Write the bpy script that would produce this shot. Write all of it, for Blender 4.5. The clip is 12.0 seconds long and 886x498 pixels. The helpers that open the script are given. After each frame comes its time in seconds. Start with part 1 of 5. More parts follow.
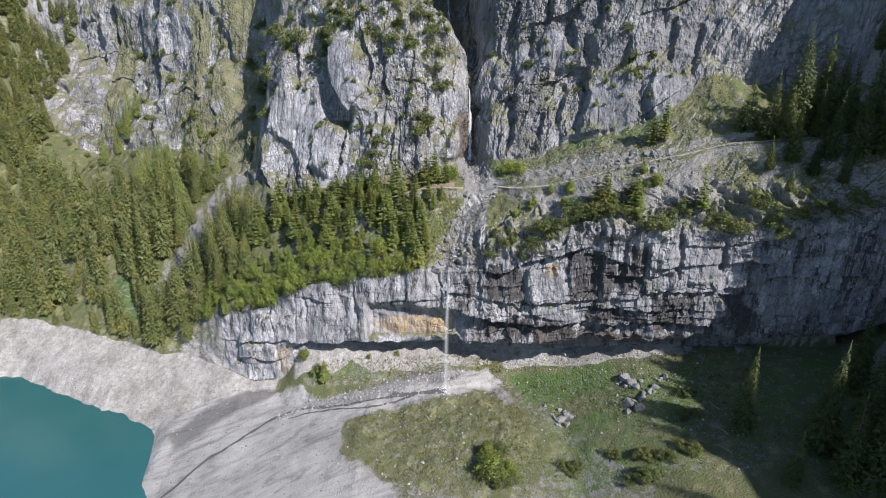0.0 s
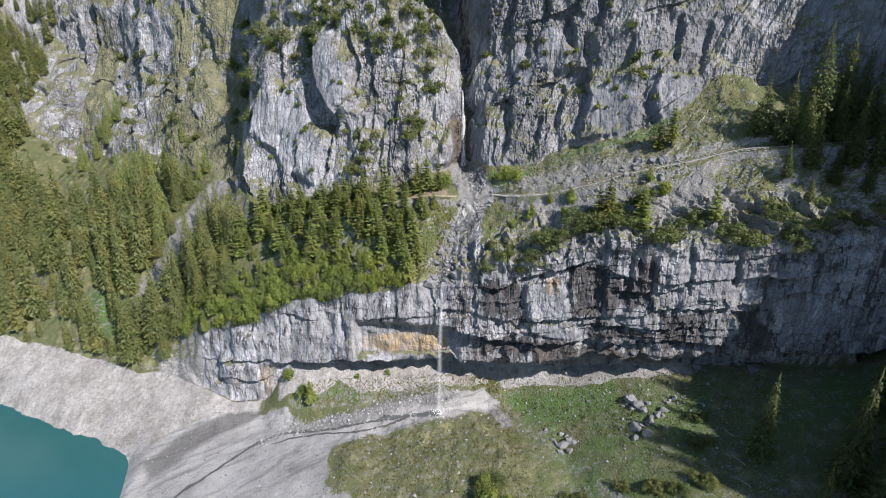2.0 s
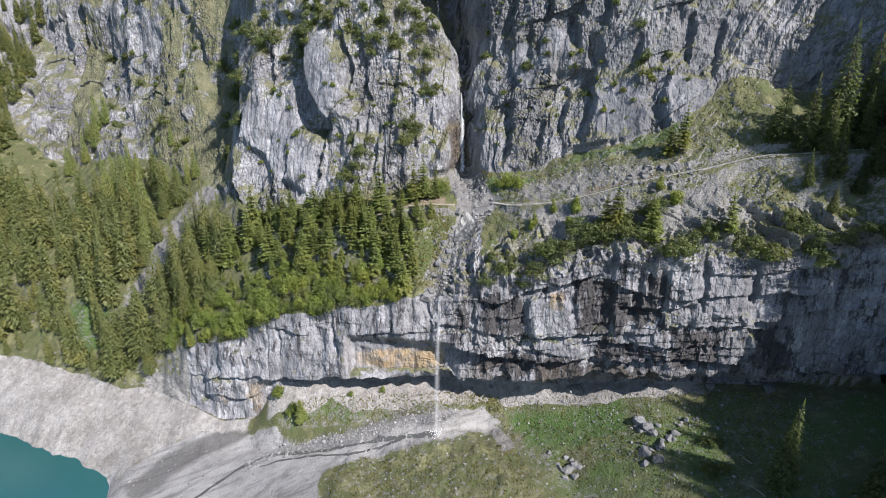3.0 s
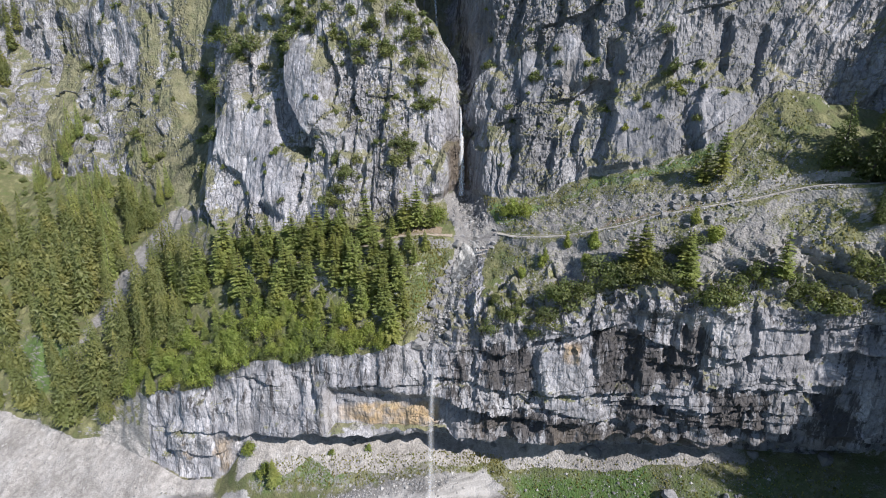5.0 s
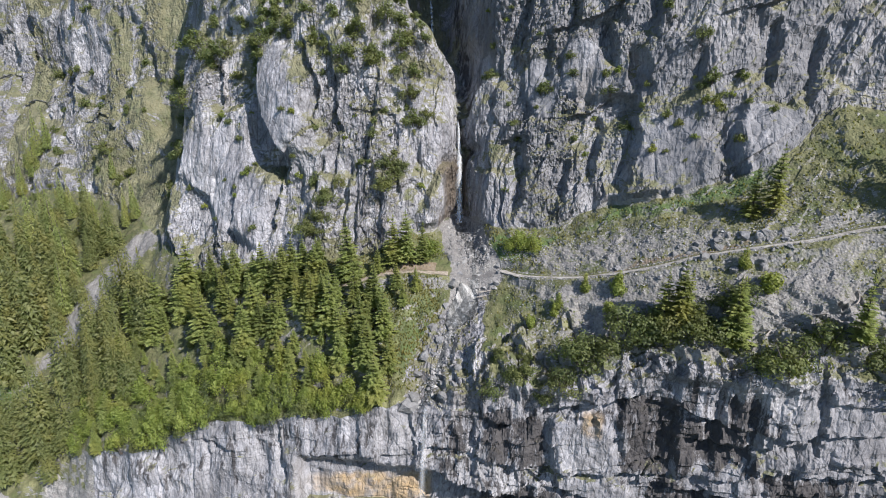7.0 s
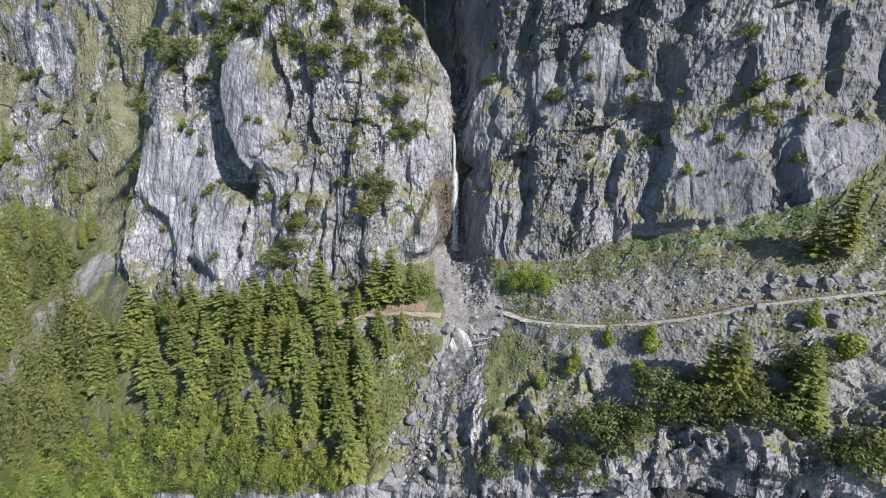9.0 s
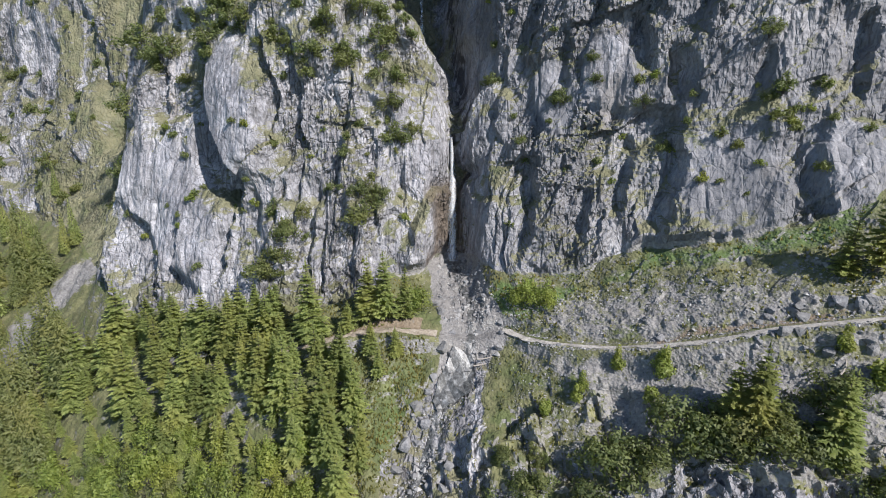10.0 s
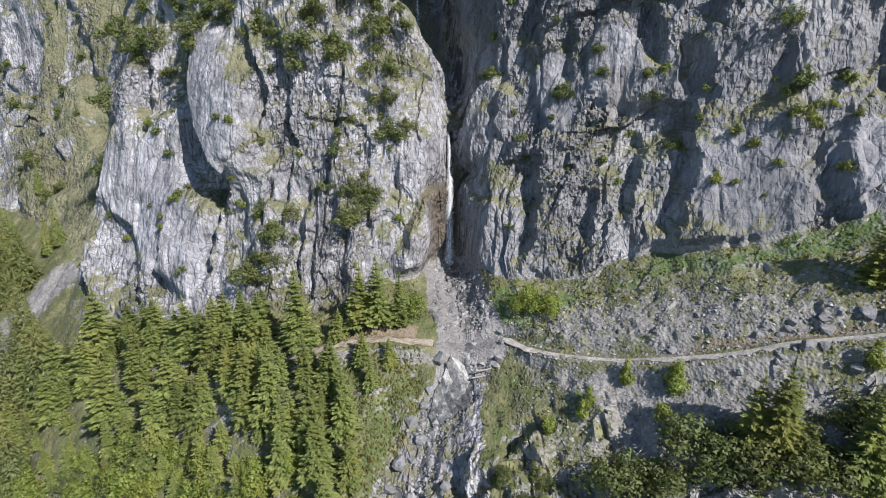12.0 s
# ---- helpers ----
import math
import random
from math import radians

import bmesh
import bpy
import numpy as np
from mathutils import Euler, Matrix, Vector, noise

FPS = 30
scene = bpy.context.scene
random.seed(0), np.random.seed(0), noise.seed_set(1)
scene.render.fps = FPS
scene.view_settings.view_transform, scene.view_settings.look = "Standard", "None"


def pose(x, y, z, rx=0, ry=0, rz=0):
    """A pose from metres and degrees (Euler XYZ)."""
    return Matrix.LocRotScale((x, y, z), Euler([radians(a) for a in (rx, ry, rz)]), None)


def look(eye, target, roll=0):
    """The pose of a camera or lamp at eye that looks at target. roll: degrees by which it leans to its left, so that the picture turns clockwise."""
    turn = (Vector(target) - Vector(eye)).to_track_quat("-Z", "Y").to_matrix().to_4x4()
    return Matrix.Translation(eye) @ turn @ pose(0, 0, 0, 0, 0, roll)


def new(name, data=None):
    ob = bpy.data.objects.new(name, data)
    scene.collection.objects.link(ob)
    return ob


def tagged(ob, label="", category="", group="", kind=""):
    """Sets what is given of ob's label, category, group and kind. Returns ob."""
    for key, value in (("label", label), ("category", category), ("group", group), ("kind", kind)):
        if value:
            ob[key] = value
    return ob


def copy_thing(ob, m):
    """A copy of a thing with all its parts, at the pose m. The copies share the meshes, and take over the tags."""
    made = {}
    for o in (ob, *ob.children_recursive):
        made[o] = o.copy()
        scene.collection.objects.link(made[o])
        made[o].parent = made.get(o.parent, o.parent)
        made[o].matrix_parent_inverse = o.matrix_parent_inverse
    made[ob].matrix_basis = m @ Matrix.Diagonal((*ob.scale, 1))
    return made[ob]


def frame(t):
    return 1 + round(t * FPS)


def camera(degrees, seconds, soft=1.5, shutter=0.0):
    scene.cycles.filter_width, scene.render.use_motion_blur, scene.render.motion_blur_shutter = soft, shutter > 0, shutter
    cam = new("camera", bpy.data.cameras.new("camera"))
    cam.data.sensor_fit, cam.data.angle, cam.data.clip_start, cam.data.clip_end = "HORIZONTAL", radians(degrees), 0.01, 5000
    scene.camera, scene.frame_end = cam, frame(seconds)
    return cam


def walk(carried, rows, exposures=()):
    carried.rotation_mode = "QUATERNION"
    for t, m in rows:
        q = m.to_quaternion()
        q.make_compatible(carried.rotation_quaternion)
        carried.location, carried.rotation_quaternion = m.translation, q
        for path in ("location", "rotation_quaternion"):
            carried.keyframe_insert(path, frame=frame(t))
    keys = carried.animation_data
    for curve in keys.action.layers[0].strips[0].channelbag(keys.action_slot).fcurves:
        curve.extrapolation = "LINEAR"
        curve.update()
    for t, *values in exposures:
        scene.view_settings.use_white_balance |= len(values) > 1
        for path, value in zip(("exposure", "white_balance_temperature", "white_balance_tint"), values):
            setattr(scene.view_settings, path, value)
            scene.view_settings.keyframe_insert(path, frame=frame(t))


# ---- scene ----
cam = camera(79.1, 12.0, soft=1.0)
METRES, EYE, TILT, LEAN, TURN = 100.0, 125.0, -20.0, 0.0, 0.0
ROWS = [
    (0.0, 0.0, 0.0, 0.0, -0.0, 0.0, -0.0),
    (0.5, 0.0017, 0.0193, 0.007, -0.19, -0.05, 0.13),
    (1.0, 0.0032, 0.0443, 0.0159, -0.38, -0.06, 0.26),
    (1.5, 0.0053, 0.0749, 0.0272, -0.48, -0.05, 0.35),
    (2.0, 0.0078, 0.111, 0.04, -0.53, 0.0, 0.38),
    (2.5, 0.0108, 0.1522, 0.0546, -0.57, 0.05, 0.41),
    (3.0, 0.0136, 0.1985, 0.0706, -0.62, 0.12, 0.41),
    (5.0, 0.0288, 0.4124, 0.1467, -0.57, 1.07, 0.18),
    (5.5, 0.0326, 0.4652, 0.1674, -0.56, 1.31, 0.14),
    (6.0, 0.036, 0.5178, 0.1864, -0.59, 1.57, 0.07),
    (6.5, 0.0394, 0.5697, 0.2056, -0.62, 1.76, 0.04),
    (7.0, 0.0428, 0.6215, 0.2239, -0.66, 1.92, -0.01),
    (9.0, 0.0561, 0.8149, 0.2962, -0.9, 2.26, -0.14),
    (9.5, 0.0583, 0.8517, 0.3101, -1.0, 2.26, -0.18),
    (10.0, 0.0605, 0.883, 0.3217, -1.09, 2.26, -0.2),
    (10.5, 0.0621, 0.9086, 0.3308, -1.2, 2.19, -0.19),
    (11.0, 0.0631, 0.9277, 0.3374, -1.29, 2.33, -0.22),
    (11.5, 0.0632, 0.9356, 0.3386, -1.33, 2.11, -0.23),
    (12.0, 0.0635, 0.9383, 0.3392, -1.34, 1.77, -0.14),
]
walk(cam, [(t, pose(0, 0, EYE, TILT, LEAN, TURN) @ pose(METRES * x, METRES * y, METRES * z, 90 + pitch, roll, yaw)) for t, x, y, z, yaw, pitch, roll in ROWS])

# ---- sky and sun ----
SUN = Vector((0.505, -0.545, 0.67)).normalized()
world = bpy.data.worlds.new("sky")
scene.world = world
world.use_nodes = True
wn = world.node_tree
sky = wn.nodes.new("ShaderNodeTexSky")
sky.sky_type = "NISHITA"
sky.sun_disc = False
sky.sun_elevation = math.asin(SUN.z)
sky.sun_rotation = math.atan2(SUN.x, SUN.y)
sky.altitude = 1600
sky.ozone_density = 2.2
wn.links.new(sky.outputs[0], wn.nodes["Background"].inputs[0])
wn.nodes["Background"].inputs[1].default_value = 0.102
sun_data = bpy.data.lights.new("sun", "SUN")
sun_data.energy = 5.2
sun_data.angle = radians(0.53)
sun_data.color = (1.0, 0.948, 0.92)
sun = new("sun", sun_data)
sun.matrix_world = look(SUN * 400, (0, 0, 0))
scene.view_settings.exposure = 0.70

# ---- noise ----


def hash3(i, j, k, seed):
    n = (i * 374761393 + j * 668265263 + k * 2147483647 + seed * 1274126177) & 0xFFFFFFFF
    n = ((n ^ (n >> 13)) * 1103515245) & 0xFFFFFFFF
    n = ((n ^ (n >> 16)) * 2246822519) & 0xFFFFFFFF
    return ((n ^ (n >> 15)) & 0xFFFFFF) / float(0xFFFFFF)


def vnoise(x, y, z, seed=0):
    """Smooth value noise, -1 to 1."""
    xi, yi, zi = np.floor(x), np.floor(y), np.floor(z)
    fx, fy, fz = x - xi, y - yi, z - zi
    xi, yi, zi = xi.astype(np.int64), yi.astype(np.int64), zi.astype(np.int64)
    fx, fy, fz = (f * f * (3 - 2 * f) for f in (fx, fy, fz))
    out = 0
    for a in (0, 1):
        for b in (0, 1):
            for c in (0, 1):
                w = (fx if a else 1 - fx) * (fy if b else 1 - fy) * (fz if c else 1 - fz)
                out = out + w * hash3(xi + a, yi + b, zi + c, seed)
    return out * 2 - 1


def fbm(x, y, z, octaves=4, seed=0, gain=0.5):
    total, amp = 0, 1.0
    for o in range(octaves):
        f = 2.03 ** o
        total = total + amp * vnoise(x * f + 17.3 * o, y * f - 9.1 * o, z * f + 3.7 * o, seed + o)
        amp *= gain
    return total


def facets(x, y, z, seed=0):
    """Broken rock: every cell is a tilted plane of its own. Returns height and the distance to the cell's border."""
    xi, yi, zi = (np.floor(v).astype(np.int64) for v in (x, y, z))
    best = np.full(x.shape, 9.0)
    second = np.full(x.shape, 9.0)
    height = np.zeros(x.shape)
    for a in (-1, 0, 1):
        for b in (-1, 0, 1):
            for c in (-1, 0, 1):
                i, j, k = xi + a, yi + b, zi + c
                px, py, pz = (n + 0.1 + 0.8 * hash3(i, j, k, seed + s) for n, s in ((i, 1), (j, 2), (k, 3)))
                d = (px - x) ** 2 + (py - y) ** 2 + (pz - z) ** 2
                h = (hash3(i, j, k, seed + 4) - 0.5) + (x - px) * (hash3(i, j, k, seed + 5) - 0.5) * 1.6 + (z - pz) * (hash3(i, j, k, seed + 6) - 0.45) * 1.1
                near = d < best
                second = np.where(near, best, np.minimum(second, d))
                height = np.where(near, h, height)
                best = np.where(near, d, best)
    return height, np.sqrt(second) - np.sqrt(best)


def blurred(q, n):
    k = np.ones(n) / n
    for axis in (0, 1):
        q = np.apply_along_axis(lambda r: np.convolve(np.pad(r, n // 2, mode="edge"), k, "valid"), axis, q)
    return q


def bump01(v, a, b):
    t = np.clip((v - a) / (b - a), 0, 1)
    return t * t * (3 - 2 * t)


# ---- the lie of the land: lines that run along the valley side, as x, y, z ----
# Beyond x = 105 they rise to an added unseen ridge that casts shade.
LINES = {
    "behind": [-420, -600, -9, 96, -600, -9, 108, -60, 60, 130, -45, 112, 200, -60, 190, 420, -60, 300],
    "near": [-420, 150, -8, -170, 150, -8, -130, 140, -8, -103, 122, -5, -84, 100, -1, -62, 98, 6, -25, 96, 13, 16, 95, 19, 35, 95, 21,
             58, 95, 31, 88, 90, 37, 101, 89, 42, 106, 88, 58, 112, 86, 82, 130, 84, 116, 200, 75, 180, 420, 40, 230],
    "shore": [-420, 200, 0, -181, 189.5, 0, -172, 189, 0, -138, 173, 0, -113, 162, 0, -103, 156.5, 0, -99.5, 152, 0, -97.5, 145, 0, -93.5, 134, 0.2, -86, 127, 0.6, -78, 127, 3, -58, 130, 8, -25, 132, 16.5,
              16, 128, 22, 36, 134, 21, 58, 130, 32, 88, 120, 40, 110, 113, 46, 117, 112, 95, 124, 109, 150, 136, 107, 170, 200, 95, 200, 420, 60, 240],
    "bank": [-420, 215, 7, -181, 199, 7, -138, 183, 8, -115, 176, 7, -97, 165, 5.5, -80, 160, 6.5, -58, 158, 8.8, -25, 152, 16.5, 0, 150, 21,
             16, 156, 18.5, 28, 153, 19.5, 42, 147, 25, 58, 139, 33, 84, 132, 40, 112, 126, 47, 128, 122, 62, 145, 116, 96, 200, 108, 150, 420, 80, 250],
    "foot": [-420, 232, 14, -215, 215, 14, -160, 204, 14, -115, 186, 12, -95, 181, 14, -80, 173, 14, -70, 168.5, 12, -58, 167, 14, -50, 169, 25,
             -35, 169, 28, 0, 169, 28, 18, 165.5, 28.5, 42, 158, 32, 62, 150.5, 38, 85, 142, 42, 110, 137, 47, 200, 120, 92, 420, 90, 240],
    "recess": [-420, 238, 20, -215, 221, 18, -160, 208, 17, -115, 190, 16, -95, 182.5, 17, -80, 174.5, 17, -70, 170, 18, -58, 168.5, 21, -50, 170, 28.3,
               -35, 169.6, 31, 0, 169.4, 32, 18, 164.5, 33, 42, 156, 38, 62, 148.5, 43, 85, 140, 46, 110, 135, 51, 200, 118, 95, 420, 88, 244],
    "overhang": [-420, 250, 32, -215, 232, 24, -160, 215, 22, -115, 196, 22, -95, 184, 21, -82, 176.5, 22, -70, 169, 24, -50, 166.5, 29.5,
                 -27, 161.5, 33, 0, 158, 34, 16, 154, 36, 46, 145.5, 43, 68, 139.5, 46, 87, 134.5, 49, 110, 129, 53, 200, 114, 98, 420, 84, 250],
    "lip": [-420, 275, 62, -215, 255, 38, -160, 228, 36, -115, 205, 32, -95, 190, 30, -82, 178, 33, -60, 171.5, 42.5, -47, 169, 49, -27, 165, 54,
            -10, 162, 59, 0, 160.5, 61.5, 15, 156, 66, 32, 150, 71, 48, 144, 77, 63, 139, 79, 76, 134.5, 80, 90, 130, 83, 114, 126, 88, 122, 124, 128, 140, 118, 160,
            200, 106, 190, 420, 78, 300],
    "path": [-420, 320, 110, -215, 290, 52, -160, 252, 50, -115, 232, 57, -95, 222, 60, -80, 210, 62, -60, 195, 63, -47, 188, 68, -22, 179.5, 76.5,
             -10, 180, 80, 0, 181.5, 82, 19, 181, 82.5, 26, 174, 85, 34, 169, 86.5, 50, 159, 91.5, 60, 154.5, 94.5, 76, 150, 98.5, 86, 143, 101,
             113, 136, 108, 121, 133, 150, 140, 128, 180, 200, 116, 210, 420, 90, 320],
    "foot_of_wall": [-420, 400, 200, -320, 390, 160, -270, 360, 90, -215, 330, 66, -160, 300, 76, -125, 274, 76, -104, 256, 75, -95, 246, 73, -86, 236, 73, -80, 224, 74, -72, 215, 74,
                     -64, 213, 71, -47, 200, 76, -34, 195, 80, -16, 193, 82.5, -6, 195, 85, -2, 197, 88, 4.4, 199, 87, 6, 206, 87, 12.5, 207, 88, 15, 201, 89, 18, 191, 88.5, 31, 186.5, 91.5,
                     44, 181.5, 97.5, 56, 174, 102.5, 69, 168, 108, 82, 172, 120, 92, 168, 117, 105, 160, 114, 114, 155, 116, 122, 150, 172, 140, 142, 200, 200, 130, 225, 420, 100, 340],
    "wall": [-420, 420, 240, -320, 405, 195, -270, 405, 127, -232, 385, 125, -186, 355, 125, -151, 318, 118, -130, 303, 115, -105, 292, 113, -89, 283, 111, -83, 262, 110,
             -76, 238, 108, -64, 226, 106, -50, 221, 108, -30, 205, 106, -14, 204, 113, -3, 204, 113, 5, 205, 113, 8.2, 207, 113, 9.8, 214, 113, 12.8, 217, 115, 15.2, 211, 117,
             20, 207, 118, 33, 199, 120, 47, 189.5, 117, 60, 180, 119, 73, 177, 124, 87, 173, 123, 100, 167, 128, 113, 163, 136, 122, 156, 200, 140, 150, 222, 200, 140, 245, 420, 110, 370],
    "brow": [-420, 440, 280, -320, 420, 240, -270, 420, 200, -232, 400, 190, -186, 372, 185, -151, 335, 180, -130, 325, 176, -105, 317, 171, -89, 304, 165, -81, 280, 160, -70, 256, 155,
             -50, 236, 150, -20, 214, 142, -8, 214, 142, -2, 216, 140, 2, 217, 135, 5, 218, 130.5, 7.5, 219, 126, 9.5, 226, 124, 11, 236, 124, 13, 240, 136, 15, 234, 148, 19, 219, 156, 33, 207, 160,
             50, 197, 160, 73, 190, 165, 100, 180, 175, 113, 176, 185, 122, 168, 225, 140, 164, 245, 200, 160, 265, 420, 130, 400],
    "gully": [-420, 488, 310, -270, 452, 250, -100, 370, 205, -50, 290, 182, -20, 250, 166, -9, 244, 156, -5, 243, 142, -1, 244, 132, 3, 245, 129, 7, 247, 128, 10, 250, 133,
              13, 252, 158, 16, 243, 184, 20, 229, 200, 33, 222, 215, 50, 212, 220, 100, 200, 240, 200, 222, 290, 420, 200, 430],
    "back": [-420, 520, 330, -100, 420, 230, 50, 320, 220, 200, 280, 300, 420, 250, 460],
}
STEPS = [("behind", 12), ("near", 34), ("shore", 34), ("bank", 26), ("foot", 12), ("recess", 16), ("overhang", 84), ("lip", 64), ("path", 56),
         ("foot_of_wall", 100), ("wall", 90), ("brow", 50), ("gully", 14)]
XS = np.concatenate([np.arange(-420, -275, 5.0), np.arange(-275, -92, 0.85), np.arange(-92, 1, 0.4), np.arange(1, 22, 0.16), np.arange(22, 112, 0.4),
                     np.arange(112, 200, 2.0), np.arange(200, 421, 10.0)])
NX = len(XS)


UNEVEN = {"lip": (0.8, 1.3), "foot_of_wall": (1.0, 0.8), "overhang": (0.4, 0.25), "recess": (0.4, 0.2), "shore": (1.1, 0.12), "bank": (0.3, 0.1)}


def along(name, x):
    """Place and height of a line of the land at x."""
    a = np.array(LINES[name], float).reshape(-1, 3)
    xs = np.linspace(-420, 420, 1681)
    k = np.ones(5) / 5
    out = []
    for c in (1, 2):
        v = np.interp(xs, a[:, 0], a[:, c])
        v = np.convolve(np.pad(v, 2, mode="edge"), k, "valid")
        if name in UNEVEN:
            k2 = UNEVEN[name][c - 1]
            z0 = 0 * xs
            v = v + k2 * (vnoise(xs / 8.5, z0, z0, 100 + c) + 0.6 * vnoise(xs / 3.1, z0, z0, 103 + c) + 0.3 * vnoise(xs / 1.2, z0, z0, 106 + c))
        out.append(np.interp(x, xs, v))
    return out


NAMES = [s for s, n in STEPS] + ["back"]
FIRST = {}
Y, Z, V = [], [], []
for s, (name, n) in enumerate(STEPS):
    FIRST[name] = len(Y)
    y0, z0 = along(name, XS)
    y1, z1 = along(NAMES[s + 1], XS)
    for r in range(n):
        f = r / n
        Y.append(y0 + (y1 - y0) * f)
        Z.append(z0 + (z1 - z0) * f)
        V.append(s + f)
y1, z1 = along("back", XS)
Y.append(y1), Z.append(z1), V.append(len(STEPS))
FIRST["back"] = len(Y) - 1
Y, Z, V = np.array(Y), np.array(Z), np.array(V)
X = np.repeat(XS[None, :], len(Y), 0)
VV = np.repeat(V[:, None], NX, 1)


def shape_of(name, soft=0.25):
    """1 on the strip above the line name, fading at its ends."""
    s = NAMES.index(name)
    return bump01(VV, s - soft, s + soft) * (1 - bump01(VV, s + 1 - soft, s + 1 + soft))


def normals(x, y, z):
    ax, ay, az = np.gradient(x, axis=1), np.gradient(y, axis=1), np.gradient(z, axis=1)
    bx, by, bz = np.gradient(x, axis=0), np.gradient(y, axis=0), np.gradient(z, axis=0)
    nx, ny, nz = ay * bz - az * by, az * bx - ax * bz, ax * by - ay * bx
    ln = np.sqrt(nx * nx + ny * ny + nz * nz) + 1e-9
    return nx / ln, ny / ln, nz / ln


BN = [blurred(q, 15) for q in normals(X, Y, Z)]
size = np.sqrt(sum(q * q for q in BN))
BN = [q / size for q in BN]
steep = 1 - bump01(BN[2], 0.45, 0.75)
rock_low = np.clip(shape_of("foot", 0.12) + shape_of("recess", 0.12) + shape_of("overhang", 0.12), 0, 1) * bump01(X, -86, -79)
rock_up = np.clip(shape_of("foot_of_wall", 0.06) + shape_of("wall", 0.06) + shape_of("brow", 0.1) + shape_of("gully", 0.1), 0, 1) * bump01(X, -300, -270)
slope = np.clip(1 - rock_low - rock_up, 0, 1)

# broad forms, buttresses, fissures, broken blocks and beds
def ridged(x, y, z, seed):
    return 1 - 2 * np.abs(vnoise(x, y, z, seed))


def pillar(x0, x1, z0, z1, edge=2.0):
    """1 between x0 and x1 and between z0 and z1."""
    wob = 0.9 * vnoise(X * 0 + 3.1, Y * 0, Z / 9, 90) + 0.5 * vnoise(X * 0 + 1.1, Y * 0, Z / 2.4, 91)
    return bump01(X + wob, x0 - edge, x0 + edge) * (1 - bump01(X + wob, x1 - edge, x1 + edge)) * bump01(Z, z0 - 4, z0 + 4) * (1 - bump01(Z, z1 - 5, z1 + 5))


warp = fbm(X / 9, Y / 9, Z / 9, 2, 40)
D = np.zeros(X.shape)
lean = X - 0.5 * (Z - 110) * bump01(X, 14, 22) * bump01(Z, 84, 92)
h1, e1 = facets(lean / 12 + 0.25 * warp, Y / 14, Z / 24 + 0.2 * warp, 11)
h2, e2 = facets(lean / 4.6 + 0.3 * warp, Y / 5, Z / 9.5, 21)
h3, e3 = facets(lean / 1.9 + 0.2 * warp, Y / 2.2, Z / 3.4, 31)
h1, h2, h3 = blurred(h1, 5), blurred(h2, 3), h3
crack = np.exp(-(vnoise(X / 8 + 0.12 * warp, Y / 12, Z / 70, 51) / 0.05) ** 2)
fine_crack = np.exp(-(vnoise(lean / 2.6 + 0.15 * warp, Y / 5, Z / 22, 52) / 0.08) ** 2)
east = bump01(X, 14, 22)
ROUGH = bump01(fbm(X / 11, Y / 11, Z / 20, 3, 44), -0.25, 0.55)
stretch = np.hypot(np.gradient(X, axis=1), np.gradient(Y, axis=1))
fits = np.clip(0.75 / stretch, 0.0, 1.0) ** 1.5
small = (0.5 + 0.9 * ROUGH) * fits
def fault(line, depth, run, rise=0.0, soft=0.3):
    """A break that runs down the wall through (x, z): the side of greater x stands proud, the other falls back."""
    a = np.array(sorted(line, key=lambda p: p[1]), float)
    d = X + 0.55 * vnoise(X * 0, Y * 0, Z / 3.2, 96) + 0.25 * vnoise(X * 0, Y * 0, Z / 0.9, 97) - np.interp(Z, a[:, 1], a[:, 0])
    ends = bump01(Z, a[0, 1] - 2.5, a[0, 1] + 1) * (1 - bump01(Z, a[-1, 1] - 1, a[-1, 1] + 2.5))
    k = bump01(d, -soft, soft)
    return ends * (rise * k * np.exp(-np.maximum(d, 0) / run) - depth * (1 - k) * np.exp(np.minimum(d, 0) / run))


def ledge(line, out, under, up, down):
    """An overhanging edge that runs along the wall through x, z: proud above, falling back below."""
    line = np.array(line, float).reshape(-1, 2)
    rise = Z + wavy - np.interp(X, line[:, 0], line[:, 1])
    ends = bump01(X, line[0, 0] - 1.5, line[0, 0] + 3) * (1 - bump01(X, line[-1, 0] - 4, line[-1, 0] + 1.5))
    k = bump01(rise, -0.35, 0.25)
    ends = ends * (0.4 + 0.7 * bump01(vnoise(X / 3.7, Y * 0, Z * 0 + line[0, 1], 98), -0.4, 0.3))
    return ends * (out * k * np.exp(-np.maximum(rise, 0) / up) - under * (1 - k) * np.exp(np.minimum(rise, 0) / down))


def face(x0, z0, rx, rz, tilt=0.0):
    """1 on a rounded patch of the wall."""
    u, w = (X - x0) + tilt * (Z - z0), Z - z0
    return 1 - bump01(np.sqrt((u / rx) ** 2 + (w / rz) ** 2) + 0.12 * warp, 0.75, 1.1)


wavy = 0.4 * vnoise(X / 11, Y * 0, Z * 0, 93) + 0.22 * vnoise(X / 1.6, Y * 0, Z * 0, 94) + 0.5 * np.floor(2.5 * vnoise(X / 5, Y * 0, Z * 0, 95)) / 2.5
